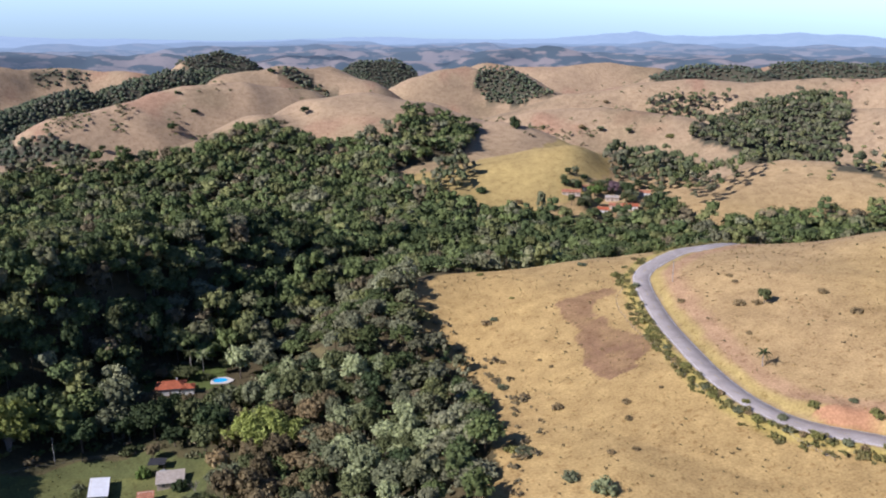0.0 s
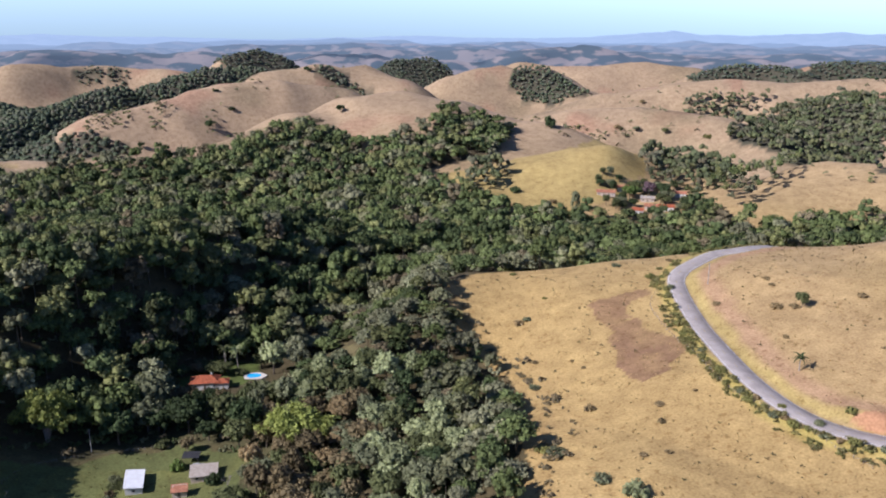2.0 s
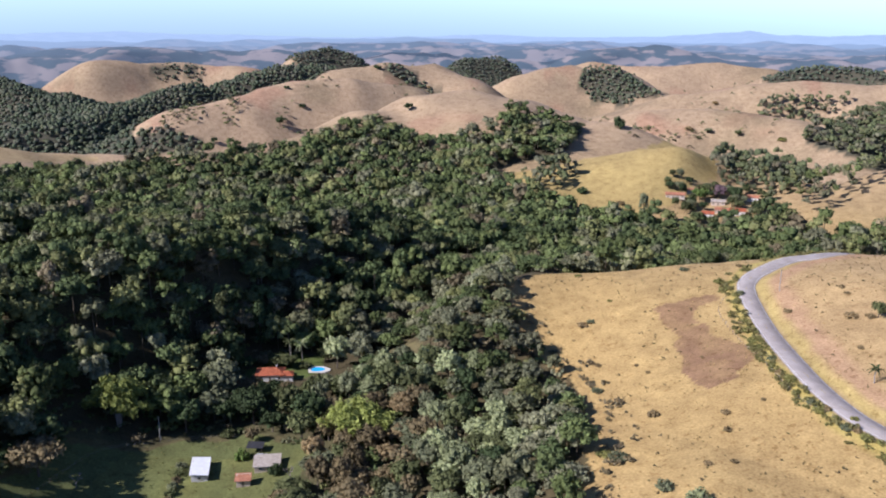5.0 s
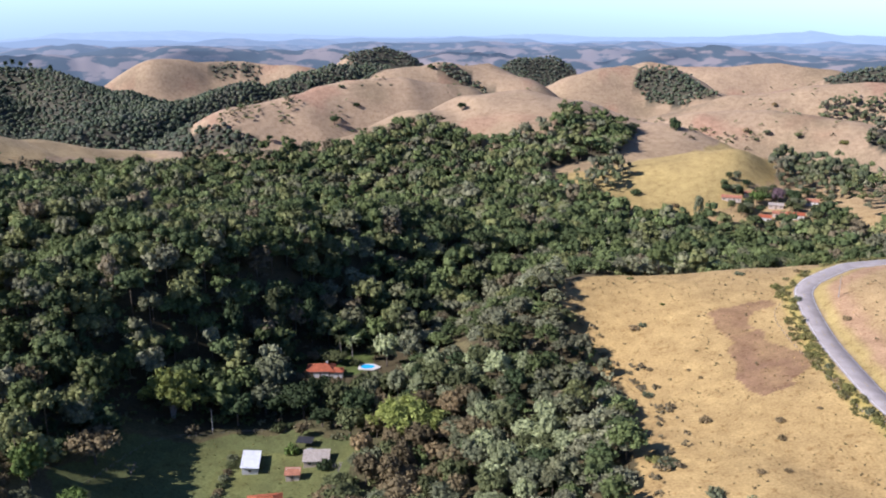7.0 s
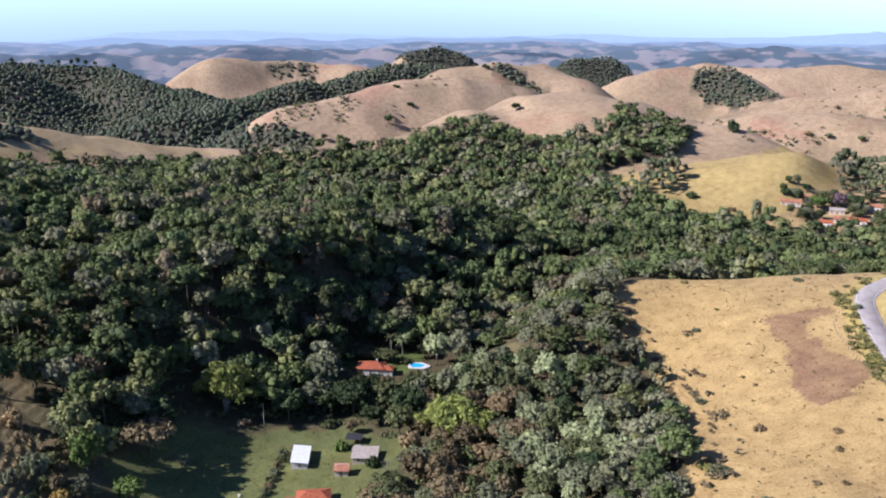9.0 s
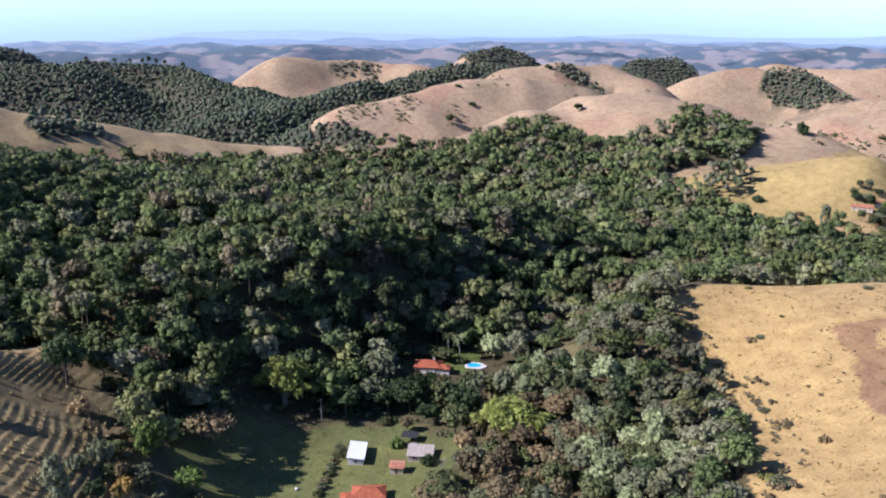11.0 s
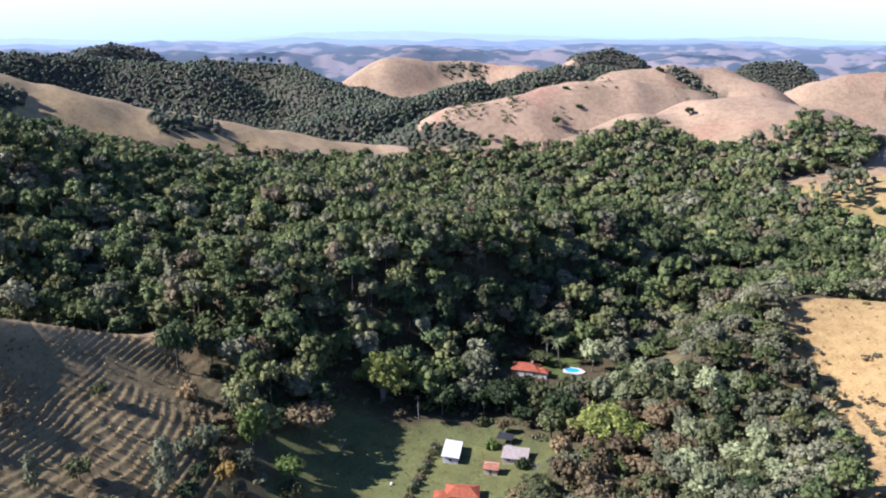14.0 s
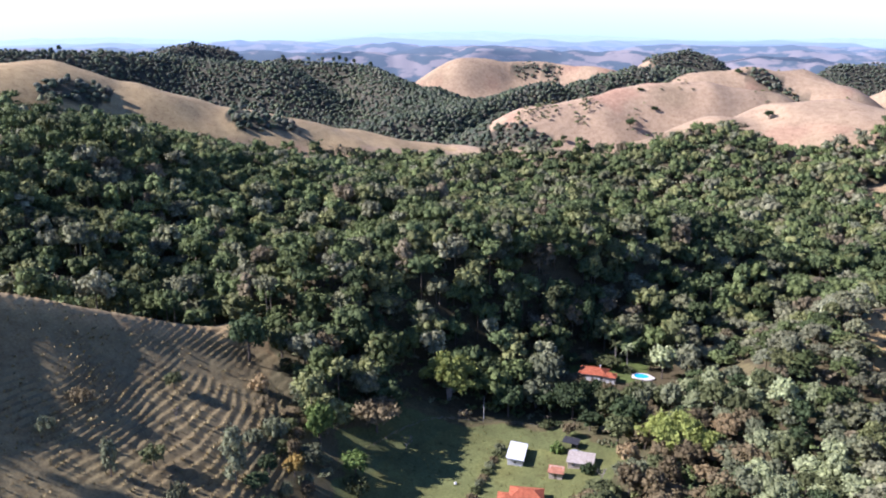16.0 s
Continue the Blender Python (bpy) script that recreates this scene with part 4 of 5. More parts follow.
def box(bm, lo, hi, m=Matrix()):
    """A box between two corners."""
    v = [bm.verts.new(m @ Vector(((lo, hi)[i & 1][0], (lo, hi)[i >> 1 & 1][1], (lo, hi)[i >> 2 & 1][2]))) for i in range(8)]
    for f in ((0, 2, 3, 1), (4, 5, 7, 6), (0, 1, 5, 4), (1, 3, 7, 5), (3, 2, 6, 7), (2, 0, 4, 6)):
        bm.faces.new([v[i] for i in f])


def boxed(name, lo, hi, mat, parent, label=""):
    bm = bmesh.new()
    box(bm, lo, hi)
    return part(name, bm, mat, parent, label)


WHITE_WALL = plain("white_wall", (0.72, 0.70, 0.66), 0.85, vary=0.15, scale=0.6)
CREAM_WALL = plain("cream_wall", (0.6, 0.5, 0.4), 0.85, vary=0.2, scale=0.6)
TILES = plain("clay_tiles", (0.46, 0.135, 0.065), 0.8, vary=0.35, scale=0.9)
PALE_TILES = plain("old_clay_tiles", (0.50, 0.22, 0.13), 0.85, vary=0.4, scale=0.9)
WHITE_SHEET = plain("white_sheet_roof", (0.78, 0.80, 0.82), 0.5, vary=0.1, scale=0.5)
GREY_SHEET = plain("weathered_sheet_roof", (0.46, 0.40, 0.34), 0.8, vary=0.25, scale=0.7)
DARK_SHEET = plain("dark_roof", (0.05, 0.05, 0.055), 0.6, vary=0.3, scale=0.7)
WOOD = plain("grey_wood", (0.24, 0.19, 0.15), 0.9, vary=0.35, scale=2)
GLASS = plain("window_glass", (0.03, 0.035, 0.04), 0.15, vary=0.1)
FRAME = plain("window_frame", (0.5, 0.46, 0.4), 0.7, vary=0.15)
CONCRETE = plain("concrete", (0.42, 0.40, 0.37), 0.9, vary=0.2, scale=1)


def ground_z(x, y):
    return float(surface(np.array([x]), np.array([y]))[0])


def at_ground(ob, x, y, turn, sink=0.0):
    ob.matrix_world = pose(x, y, ground_z(x, y) - sink, 0, 0, turn)
    return ob


def tile_courses(bm, a, b, c, d, courses, thick=0.06):
    """Overlapping courses of a roof face from the eaves a-b up to the ridge d-c."""
    a, b, c, d = map(Vector, (a, b, c, d))
    nrm = (b - a).cross(d - a).normalized()
    rows = []
    for i in range(courses):
        lo, hi = i / courses, (i + 1) / courses
        rows += [[bm.verts.new(a.lerp(d, lo) - nrm * 0.03), bm.verts.new(b.lerp(c, lo) - nrm * 0.03)]] if not i else []
        rows.append([bm.verts.new(a.lerp(d, lo) + nrm * thick), bm.verts.new(b.lerp(c, lo) + nrm * thick)])
        rows.append([bm.verts.new(a.lerp(d, hi) + nrm * 0.012), bm.verts.new(b.lerp(c, hi) + nrm * 0.012)])
    for p, q in zip(rows, rows[1:]):
        bm.faces.new((p[0], p[1], q[1], q[0]))


def roof_part(L, W, h, rise, kind, mat, parent, over=0.5, label=""):
    """A gabled, hipped or single-pitch roof over a plan L by W, as tile courses with a ridge cap."""
    l, w = L / 2 + over, W / 2 + over
    bm = bmesh.new()
    n = max(3, int(w / 0.45))
    if kind == "mono":
        tile_courses(bm, (-l, -w, h), (l, -w, h), (l, w, h + rise), (-l, w, h + rise), n)
        low = [bm.verts.new(p) for p in ((-l, -w, h - 0.1), (-l, w, h + rise - 0.1), (l, w, h + rise - 0.1), (l, -w, h - 0.1))]
        bm.faces.new(low)
        bm.verts.ensure_lookup_table()
        first, last = bm.verts[0:2], bm.verts[len(bm.verts) - 6:len(bm.verts) - 4]
        bm.faces.new((low[0], low[3], first[1], first[0])), bm.faces.new((low[2], low[1], last[0], last[1]))
    else:
        k = l - w * 0.85 if kind == "hip" else l
        top = h + rise
        tile_courses(bm, (-l, -w, h), (l, -w, h), (k, 0, top), (-k, 0, top), n)
        tile_courses(bm, (l, w, h), (-l, w, h), (-k, 0, top), (k, 0, top), n)
        if kind == "hip":
            tile_courses(bm, (l, -w, h), (l, w, h), (k, 0, top), (k, 0, top), n)
            tile_courses(bm, (-l, w, h), (-l, -w, h), (-k, 0, top), (-k, 0, top), n)
    ob = part("roof", bm, mat, parent, label)
    if kind != "mono":
        bm = bmesh.new()
        limb(bm, (-k, 0, h + rise + 0.03), (k, 0, h + rise + 0.03), 0.14, 0.14, 6)
        part("ridge_cap", bm, mat, ob)
    return ob


def walls(L, W, h, mat, parent, gable=0.0, mono=0.0, t=0.2):
    """Four walls with thickness; the ends rise to a gable where there is one."""
    l, w = L / 2, W / 2
    for s in (-1, 1):
        lift = mono if s > 0 else 0
        boxed("wall", (-l, min(s * w, s * (w - t)), -0.6), (l, max(s * w, s * (w - t)), h + lift), mat, parent)
    for s in (-1, 1):
        bm = bmesh.new()
        x0, x1 = s * l, s * (l - t)
        out = [(-w + t, -0.6), (w - t, -0.6), (w - t, h + mono), (0, h + gable + mono / 2), (-w + t, h)]
        a, b = [bm.verts.new((x0, y, z)) for y, z in out], [bm.verts.new((x1, y, z)) for y, z in out]
        bm.faces.new(a), bm.faces.new(b[::-1])
        for i in range(5):
            j = (i + 1) % 5
            bm.faces.new((a[j], a[i], b[i], b[j]))
        bmesh.ops.recalc_face_normals(bm, faces=bm.faces)
        part("wall", bm, mat, parent)


def window(x, y, z, w, h, turn, parent):
    """A framed window with a sill, set 3 mm proud of a wall."""
    m = pose(x, y, z, 0, 0, turn)
    bm = bmesh.new()
    for lo, hi in (((-w / 2, -0.05, 0), (w / 2, 0, 0.08)), ((-w / 2, -0.05, h - 0.08), (w / 2, 0, h)), ((-w / 2, -0.05, 0.08), (-w / 2 + 0.08, 0, h - 0.08)), ((w / 2 - 0.08, -0.05, 0.08), (w / 2, 0, h - 0.08)), ((-0.04, -0.04, 0.08), (0.04, 0, h - 0.08))):
        box(bm, lo, hi, m)
    f = part("window", bm, FRAME, parent, "framed window")
    bm = bmesh.new()
    box(bm, (-w / 2 + 0.08, -0.03, 0.08), (w / 2 - 0.08, -0.003, h - 0.08), m)
    part("pane", bm, GLASS, f)
    bm = bmesh.new()
    box(bm, (-w / 2 - 0.1, -0.14, -0.08), (w / 2 + 0.1, 0, -0.002), m)
    part("sill", bm, CONCRETE, f)


def door(x, y, w, h, turn, parent, mat):
    m = pose(x, y, 0, 0, 0, turn)
    bm = bmesh.new()
    box(bm, (-w / 2, -0.05, 0), (w / 2, -0.003, h), m)
    d = part("door", bm, mat, parent, "plank door")
    bm = bmesh.new()
    box(bm, (w / 2 - 0.2, -0.1, 1.0), (w / 2 - 0.1, -0.05, 1.08), m)
    part("handle", bm, GLASS, d)


def house(x, y, turn, L, W, h, rise, kind, wall_mat, roof_mat, label, chimney=False, wing=None, veranda=False, category="house"):
    base = at_ground(new("house" if category == "house" else "shed"), x, y, turn)
    walls(L, W, h, wall_mat, base, gable=rise * W / (W + 1.0) if kind == "gable" else 0, mono=rise if kind == "mono" else 0)
    r = roof_part(L, W, h, rise, kind, roof_mat, base)
    if chimney:
        bm = bmesh.new()
        box(bm, (L * 0.2, 0.3, h), (L * 0.2 + 0.6, 0.9, h + rise + 0.8))
        part("chimney", bm, WHITE_WALL, r)
    for i in range(max(1, int(L / 3.2))):
        px = -L / 2 + (i + 0.5) * L / max(1, int(L / 3.2))
        if i == 1 or L < 6:
            door(px, -W / 2, 0.9, 2.05, 0, base, WOOD)
        else:
            window(px, -W / 2, 1.0, 1.1, 1.0, 0, base)
    if W > 4:
        window(-L / 2, 0, 1.0, 1.0, 1.0, -90, base)
        window(L / 2, 0, 1.0, 1.0, 1.0, 90, base)
    if wing:
        ox, oy, wl, ww = wing
        bm = bmesh.new()
        box(bm, (ox - wl / 2, oy - ww / 2, -0.6), (ox + wl / 2, oy + ww / 2, h - 0.5))
        part("wall", bm, wall_mat, base)
        wr = roof_part(wl, ww, h - 0.45, rise * 0.6, "hip", roof_mat, base)
        wr.location = (ox, oy, 0)
    if veranda:
        v = roof_part(L * 0.9, 2.2, h - 0.7, 0.6, "mono", roof_mat, base, 0.2)
        v.location = (0, -W / 2 - 1.25, 0)
        for i in range(4):
            boxed("post", (-L * 0.4 + i * L * 0.265, -W / 2 - 2.2, -0.5), (-L * 0.4 + i * L * 0.265 + 0.14, -W / 2 - 2.06, h - 0.7), WOOD, base)
    return tagged(base, label, category)


house(-115.6, 258.5, 107, 11.5, 5.4, 2.5, 0.7, "mono", WHITE_WALL, WHITE_SHEET, "white-walled shed with a white sheet metal roof", category="shed")
house(-93.4, 264.5, 14, 8.6, 7.0, 2.4, 0.5, "mono", CREAM_WALL, GREY_SHEET, "low outbuilding under a weathered beige sheet roof", category="shed")
house(-98.0, 252.5, 14, 4.6, 3.4, 2.6, 0.7, "mono", CREAM_WALL, PALE_TILES, "small shed with a red tiled lean-to roof", category="shed")
house(-100.5, 233.0, 20, 10.5, 7.0, 2.8, 1.6, "hip", WHITE_WALL, TILES, "farmhouse with a bright orange clay tile roof", wing=(-6.2, -2.5, 5.5, 5.0))
house(-114.0, 334.0, 12, 11.5, 7.5, 3.0, 2.0, "hip", WHITE_WALL, TILES, "country house with a red hipped tile roof", chimney=True, wing=(7.0, -1.5, 5.0, 4.5))
for x, y, turn, L, W, h, wm, rm, lab in (
        (100.0, 664, -8, 14, 6, 2.8, CREAM_WALL, PALE_TILES, "long village house with a faded red tile roof"),
        (114.8, 676, -8, 8, 6, 2.8, WHITE_WALL, PALE_TILES, "small white village house with a faded tile roof"),
        (119.0, 629, -14, 8, 6, 2.8, WHITE_WALL, TILES, "white village house with a red tile roof"),
        (141.0, 637, -10, 11, 7, 3.0, WHITE_WALL, TILES, "white-fronted village house with a bright red tile roof"),
        (130.5, 641, -10, 9, 6, 2.7, CREAM_WALL, PALE_TILES, "cream village house with a pale tile roof"),
        (158.5, 668, -20, 8, 6, 2.8, WHITE_WALL, PALE_TILES, "white village house under trees"),
        (131.5, 661, -6, 10, 5, 2.7, CREAM_WALL, GREY_SHEET, "low village shed with a grey sheet roof"),
        (48.0, 622, 4, 9, 5, 2.6, WHITE_WALL, GREY_SHEET, "pale farm shed at the wood's edge"),
        (-372.0, 572, 33, 7, 5, 3.0, WHITE_WALL, WHITE_SHEET, "small white hut among forest trees")):
    house(x, y, turn, L, W, h, 1.5, "gable", wm, rm, lab)


def shelter():
    """An open shelter on posts with a dark roof."""
    base = at_ground(new("shelter"), -101.2, 275.0, 5)
    roof_part(5.5, 3.6, 2.3, 0.4, "mono", DARK_SHEET, base, 0.3)
    for px in (-2.6, 2.5):
        for py in (-1.7, 1.6):
            boxed("post", (px, py, -0.3), (px + 0.12, py + 0.12, 2.3 + (0.35 if py > 0 else 0)), WOOD, base)
    tagged(base, "open farm shelter with a dark roof on wooden posts", "shelter")


shelter()


def car(x, y, turn, paint, label):
    base = at_ground(new("car"), x, y, turn)
    bm = bmesh.new()
    side = [(-2.1, 0.35), (2.1, 0.35), (2.15, 0.75), (1.9, 0.88), (0.95, 0.95), (0.35, 1.42), (-1.35, 1.45), (-1.95, 0.98), (-2.15, 0.85)]
    rows = [[bm.verts.new((px, s * (0.82 if pz < 1 else 0.66), pz)) for px, pz in side] for s in (-1, 1)]
    bm.faces.new(rows[0]), bm.faces.new(rows[1][::-1])
    for i in range(len(side)):
        j = (i + 1) % len(side)
        bm.faces.new((rows[0][j], rows[0][i], rows[1][i], rows[1][j]))
    bmesh.ops.recalc_face_normals(bm, faces=bm.faces)
    bmesh.ops.bevel(bm, geom=bm.edges[:], offset=0.05, segments=2, affect="EDGES")
    part("body", bm, paint, base)
    bm = bmesh.new()
    for s in (-1, 1):
        v = [bm.verts.new(p) for p in ((-1.5, s * 0.80, 0.98), (0.6, s * 0.80, 0.98), (0.25, s * 0.69, 1.36), (-1.3, s * 0.69, 1.36))]
        bm.faces.new(v if s < 0 else v[::-1])
    part("side_window", bm, GLASS, base)
    boxed("windscreen", (0.42, -0.58, 1.0), (0.80, 0.58, 1.2), GLASS, base)
    for px in (-1.35, 1.35):
        for s in (-1, 1):
            bm = bmesh.new()
            limb(bm, (px, s * 0.62, 0.32), (px, s * 0.86, 0.32), 0.32, 0.32, 14)
            w = part("wheel", bm, DARK_SHEET, base)
            bm = bmesh.new()
            limb(bm, (px, s * 0.86, 0.32), (px, s * 0.875, 0.32), 0.19, 0.19, 10)
            part("rim", bm, CONCRETE, w)
    tagged(base, label, "car")


car(-97.6, 271.0, 20, plain("silver_paint", (0.45, 0.46, 0.48), 0.35, 0.4, vary=0.05), "silver car parked beside the open shelter")


def tank(x, y, r, h, mat, label):
    bm = bmesh.new()
    p = limb(bm, (0, 0, 0), (0, 0, h * 0.85), r, r, 16)
    p = limb(bm, p, (0, 0, h), r, r * 0.5, 16)
    base = at_ground(new("water_tank"), x, y, 0)
    body = part("tank", bm, mat, base)
    bm = bmesh.new()
    limb(bm, (0, 0, h), (0, 0, h + 0.08), r * 0.45, r * 0.45, 12)
    part("lid", bm, mat, body)
    tagged(base, label, "tank")


tank(-93.6, 270.8, 0.6, 1.1, WHITE_WALL, "small white plastic water tank on grass")
tank(-126.0, 231.0, 0.5, 0.7, WHITE_WALL, "small white drum in the pasture")


def pool():
    base = at_ground(new("swimming_pool"), -96.6, 346.0, 10)
    patio = bmesh.new()
    outer = [(-3.8, -3.2), (3.4, -3.6), (6.6, -0.6), (2.6, 3.2), (-2.4, 3.2), (-4.0, 1.0)]
    inner = [(3.1 * math.cos(a) + 0.25 * math.cos(2 * a), 2.3 * math.sin(a)) for a in np.linspace(0, math.tau, 24, endpoint=False)]
    level = 0.35
    o = []
    for i in range(24):
        a = i * math.tau / 24
        best = 9.0
        for (ax, ay), (bx, by) in zip(outer, outer[1:] + outer[:1]):
            den = (bx - ax) * math.sin(a) - (by - ay) * math.cos(a)
            if abs(den) > 1e-6:
                s = (ay * math.cos(a) - ax * math.sin(a)) / den
                if -0.001 <= s <= 1.001:
                    px, py = ax + s * (bx - ax), ay + s * (by - ay)
                    if px * math.cos(a) + py * math.sin(a) > 0:
                        best = math.hypot(px, py)
        o.append((best * math.cos(a), best * math.sin(a)))
    vi = [patio.verts.new((*p, level)) for p in inner]
    vo = [patio.verts.new((*p, level)) for p in o]
    vb = [patio.verts.new((*p, -1.5)) for p in o]
    for i in range(24):
        j = (i + 1) % 24
        patio.faces.new((vi[i], vo[i], vo[j], vi[j])), patio.faces.new((vo[i], vb[i], vb[j], vo[j]))
    part("patio", patio, plain("pale_paving", (0.62, 0.58, 0.53), 0.85, vary=0.15), base, "pale stone paving")
    basin = bmesh.new()
    vi = [basin.verts.new((*p, level + 0.002)) for p in inner]
    vd = [basin.verts.new((p[0] * 0.95, p[1] * 0.95, level - 1.3)) for p in inner]
    for i in range(24):
        j = (i + 1) % 24
        basin.faces.new((vi[i], vi[j], vd[j], vd[i]))
    basin.faces.new(vd)
    part("basin", basin, plain("blue_liner", (0.05, 0.42, 0.72), 0.5, vary=0.08), base, "light blue pool liner")
    water = bmesh.new()
    water.faces.new([water.verts.new((*p, level - 0.12)) for p in inner])
    m, nt, b = material("pool_water", 0.05)
    b.inputs["Base Color"].default_value = (0.03, 0.40, 0.74, 1)
    bump(nt, b, noise_node(nt, 1.5), 0.15, 0.05)
    part("water", water, m, base, "clear blue water").visible_shadow = False
    tagged(base, "light blue kidney-shaped swimming pool with pale paving", "pool")


pool()


def fence(points, label, spacing=3.0):
    """Posts and wires along a line."""
    base = new("fence")
    line = spline(points, spacing)
    z = surface(line[:, 0], line[:, 1])
    bm = bmesh.new()
    limb(bm, (0, 0, -0.3), (0, 0, 1.35), 0.08, 0.07, 6)
    first = part("post", bm, WOOD, base)
    first.location = (*line[0], z[0])
    for (x, y), h in zip(line[1:], z[1:]):
        o = new("post", first.data)
        o.parent, o.location = base, (x, y, h)
    for k in (0.45, 0.85, 1.2):
        bm = bmesh.new()
        for i in range(len(line) - 1):
            limb(bm, (*line[i], z[i] + k), (*line[i + 1], z[i + 1] + k), 0.012, 0.012, 3)
        part("wire", bm, CONCRETE, base)
    tagged(base, label, "fence")


fence([(-159, 224), (-156, 245), (-150, 262), (-132, 277), (-110, 284)], "wire fence on wooden posts round the pasture")
fence([(112, 222), (97, 245), (84, 268), (80, 300), (76, 330), (74, 352), (80, 364)], "roadside wire fence on wooden posts")


def pole(x, y, turn, label):
    base = at_ground(new("utility_pole"), x, y, turn)
    bm = bmesh.new()
    limb(bm, (0, 0, -0.5), (0, 0, 9.5), 0.17, 0.11, 8)
    part("pole", bm, CONCRETE, base)
    arm = boxed("crossarm", (-1.0, -0.06, 8.8), (1.0, 0.06, 8.92), WOOD, base)
    for px in (-0.9, 0.0, 0.9):
        bm = bmesh.new()
        limb(bm, (px, 0, 8.92), (px, 0, 9.1), 0.05, 0.03, 6)
        part("insulator", bm, GLASS, arm)
    tagged(base, label, "pole")


pole(99.5, 358.5, 30, "concrete utility pole beside the road bend")
pole(-138, 276, 20, "thin pole at the edge of the pasture")


# ---- palms, bamboo, bare trees ----
def frond_mesh(length, seed, mat, droop=0.9, width=0.35):
    """An arching palm frond with leaflets either side of a rib."""
    rng = random.Random(seed)
    bm = bmesh.new()
    pts = [Vector((length * s, 0, length * (0.45 * s - droop * s * s))) for s in (0, 0.2, 0.4, 0.6, 0.8, 1.0)]
    for a, b in zip(pts, pts[1:]):
        limb(bm, a, b, 0.035, 0.025, 4)
    for i in range(18):
        s = 0.12 + 0.88 * i / 18
        k = min(int(s * 5), 4)
        p = pts[k].lerp(pts[k + 1], s * 5 - k)
        for side in (-1, 1):
            w = width * (1.15 - 0.6 * s) * length * 0.5
            q = p + Vector((0.25 * w, side * w, -0.35 * w + rng.uniform(-0.05, 0.05)))
            v = [bm.verts.new(c) for c in (p, p + Vector((0.16, 0, 0)), q + Vector((0.12, 0, 0)), q)]
            bm.faces.new(v)
    me = bpy.data.meshes.new("frond")
    bm.to_mesh(me)
    bm.free()
    me.materials.append(mat)
    return me


def palm(x, y, h, frond, count, colour, label, seed):
    base = at_ground(new("palm"), x, y, seed * 40)
    bm = bmesh.new()
    p = Vector((0, 0, -0.3))
    for i in range(6):
        q = Vector((0.12 * math.sin(i), 0.1 * i / 6, h * (i + 1) / 6))
        p = limb(bm, p, q, 0.22 - 0.015 * i, 0.21 - 0.015 * i, 8)
    part("trunk", bm, PALE_BARK, base, "pale ringed trunk")
    me = frond_mesh(frond, seed, LEAVES[colour])
    for i in range(count):
        o = new("frond", me)
        o.parent = base
        o.matrix_basis = Matrix.Translation(p) @ pose(0, 0, 0, 0, [-35, -5, 20][i % 3], i * 360 / count * 1.0 + 20 * (i % 2))
    tagged(base, label, "palm")


palm(-109.6, 349.3, 11.5, 3.0, 11, "olive green", "slender tall palm beside the pool lawn", 1)
palm(-104.9, 351.5, 10.0, 3.8, 15, "silvery green", "palm with pale silvery fronds beside the pool lawn", 2)
palm(108.3, 272.2, 5.0, 2.8, 12, "dark green", "single short palm on the dry pasture", 3)


def bamboo(x, y, h, spread, seed, label):
    """A clump of arching canes with plumes of leaves."""
    rng = np.random.default_rng(seed)
    base = at_ground(new("bamboo_clump"), x, y, 0)
    canes, vs = bmesh.new(), []
    for i in range(46):
        a, out = rng.random() * math.tau, spread * (0.25 + 0.75 * rng.random())
        top = h * (0.7 + 0.3 * rng.random()) * (1.08 - 0.4 * out / spread)
        way = np.array([math.cos(a), math.sin(a)])
        prev = None
        for s in np.linspace(0, 1, 7):
            p = np.array([*(way * (0.8 + out * s ** 1.9)), top * (1 - (1 - s) ** 1.6) - 0.3 * top * max(0, s - 0.7) * 3.3 * (out / spread)])
            if prev is not None:
                limb(canes, prev, p, 0.07 * (1.1 - s), 0.06 * (1.05 - s) + 0.005, 4)
            if s > 0.3:
                n = 12 + int(40 * s * s)
                c = p + rng.standard_normal((n, 3)) * np.array([0.55, 0.55, 0.6]) * (0.6 + 0.7 * s)
                t = np.stack([way[0] + 0.8 * rng.standard_normal(n), way[1] + 0.8 * rng.standard_normal(n), -0.5 + 0.6 * rng.standard_normal(n)], -1)
                t /= np.linalg.norm(t, axis=1)[:, None]
                b = np.cross(t, rng.standard_normal((n, 3)))
                b /= np.linalg.norm(b, axis=1)[:, None]
                k = 0.45 + 0.6 * rng.random((n, 1))
                vs.append(np.stack([c - t * k, c - b * k * 0.35, c + t * k, c + b * k * 0.35], 1).reshape(-1, 3))
            prev = p
    part("canes", canes, PALE_BARK, base, "pale bamboo canes")
    v = np.vstack(vs)
    me = quad_mesh("leaves", v, np.arange(len(v)).reshape(-1, 4))
    me.materials.append(BAMBOO)
    new("leaves", me).parent = base
    tagged(base, label, "bamboo")


BAMBOO = foliage("bamboo_leaves", (0.255, 0.285, 0.082))
bamboo(-153.7, 276.5, 23, 12.0, 1, "arching yellow-green bamboo clump against dark forest")
bamboo(-66.0, 282.0, 18, 11.0, 2, "yellow-green bamboo clump among creekside trees")
bamboo(-56.0, 281.0, 11, 6.0, 3, "smaller yellow-green bamboo clump by the creek")

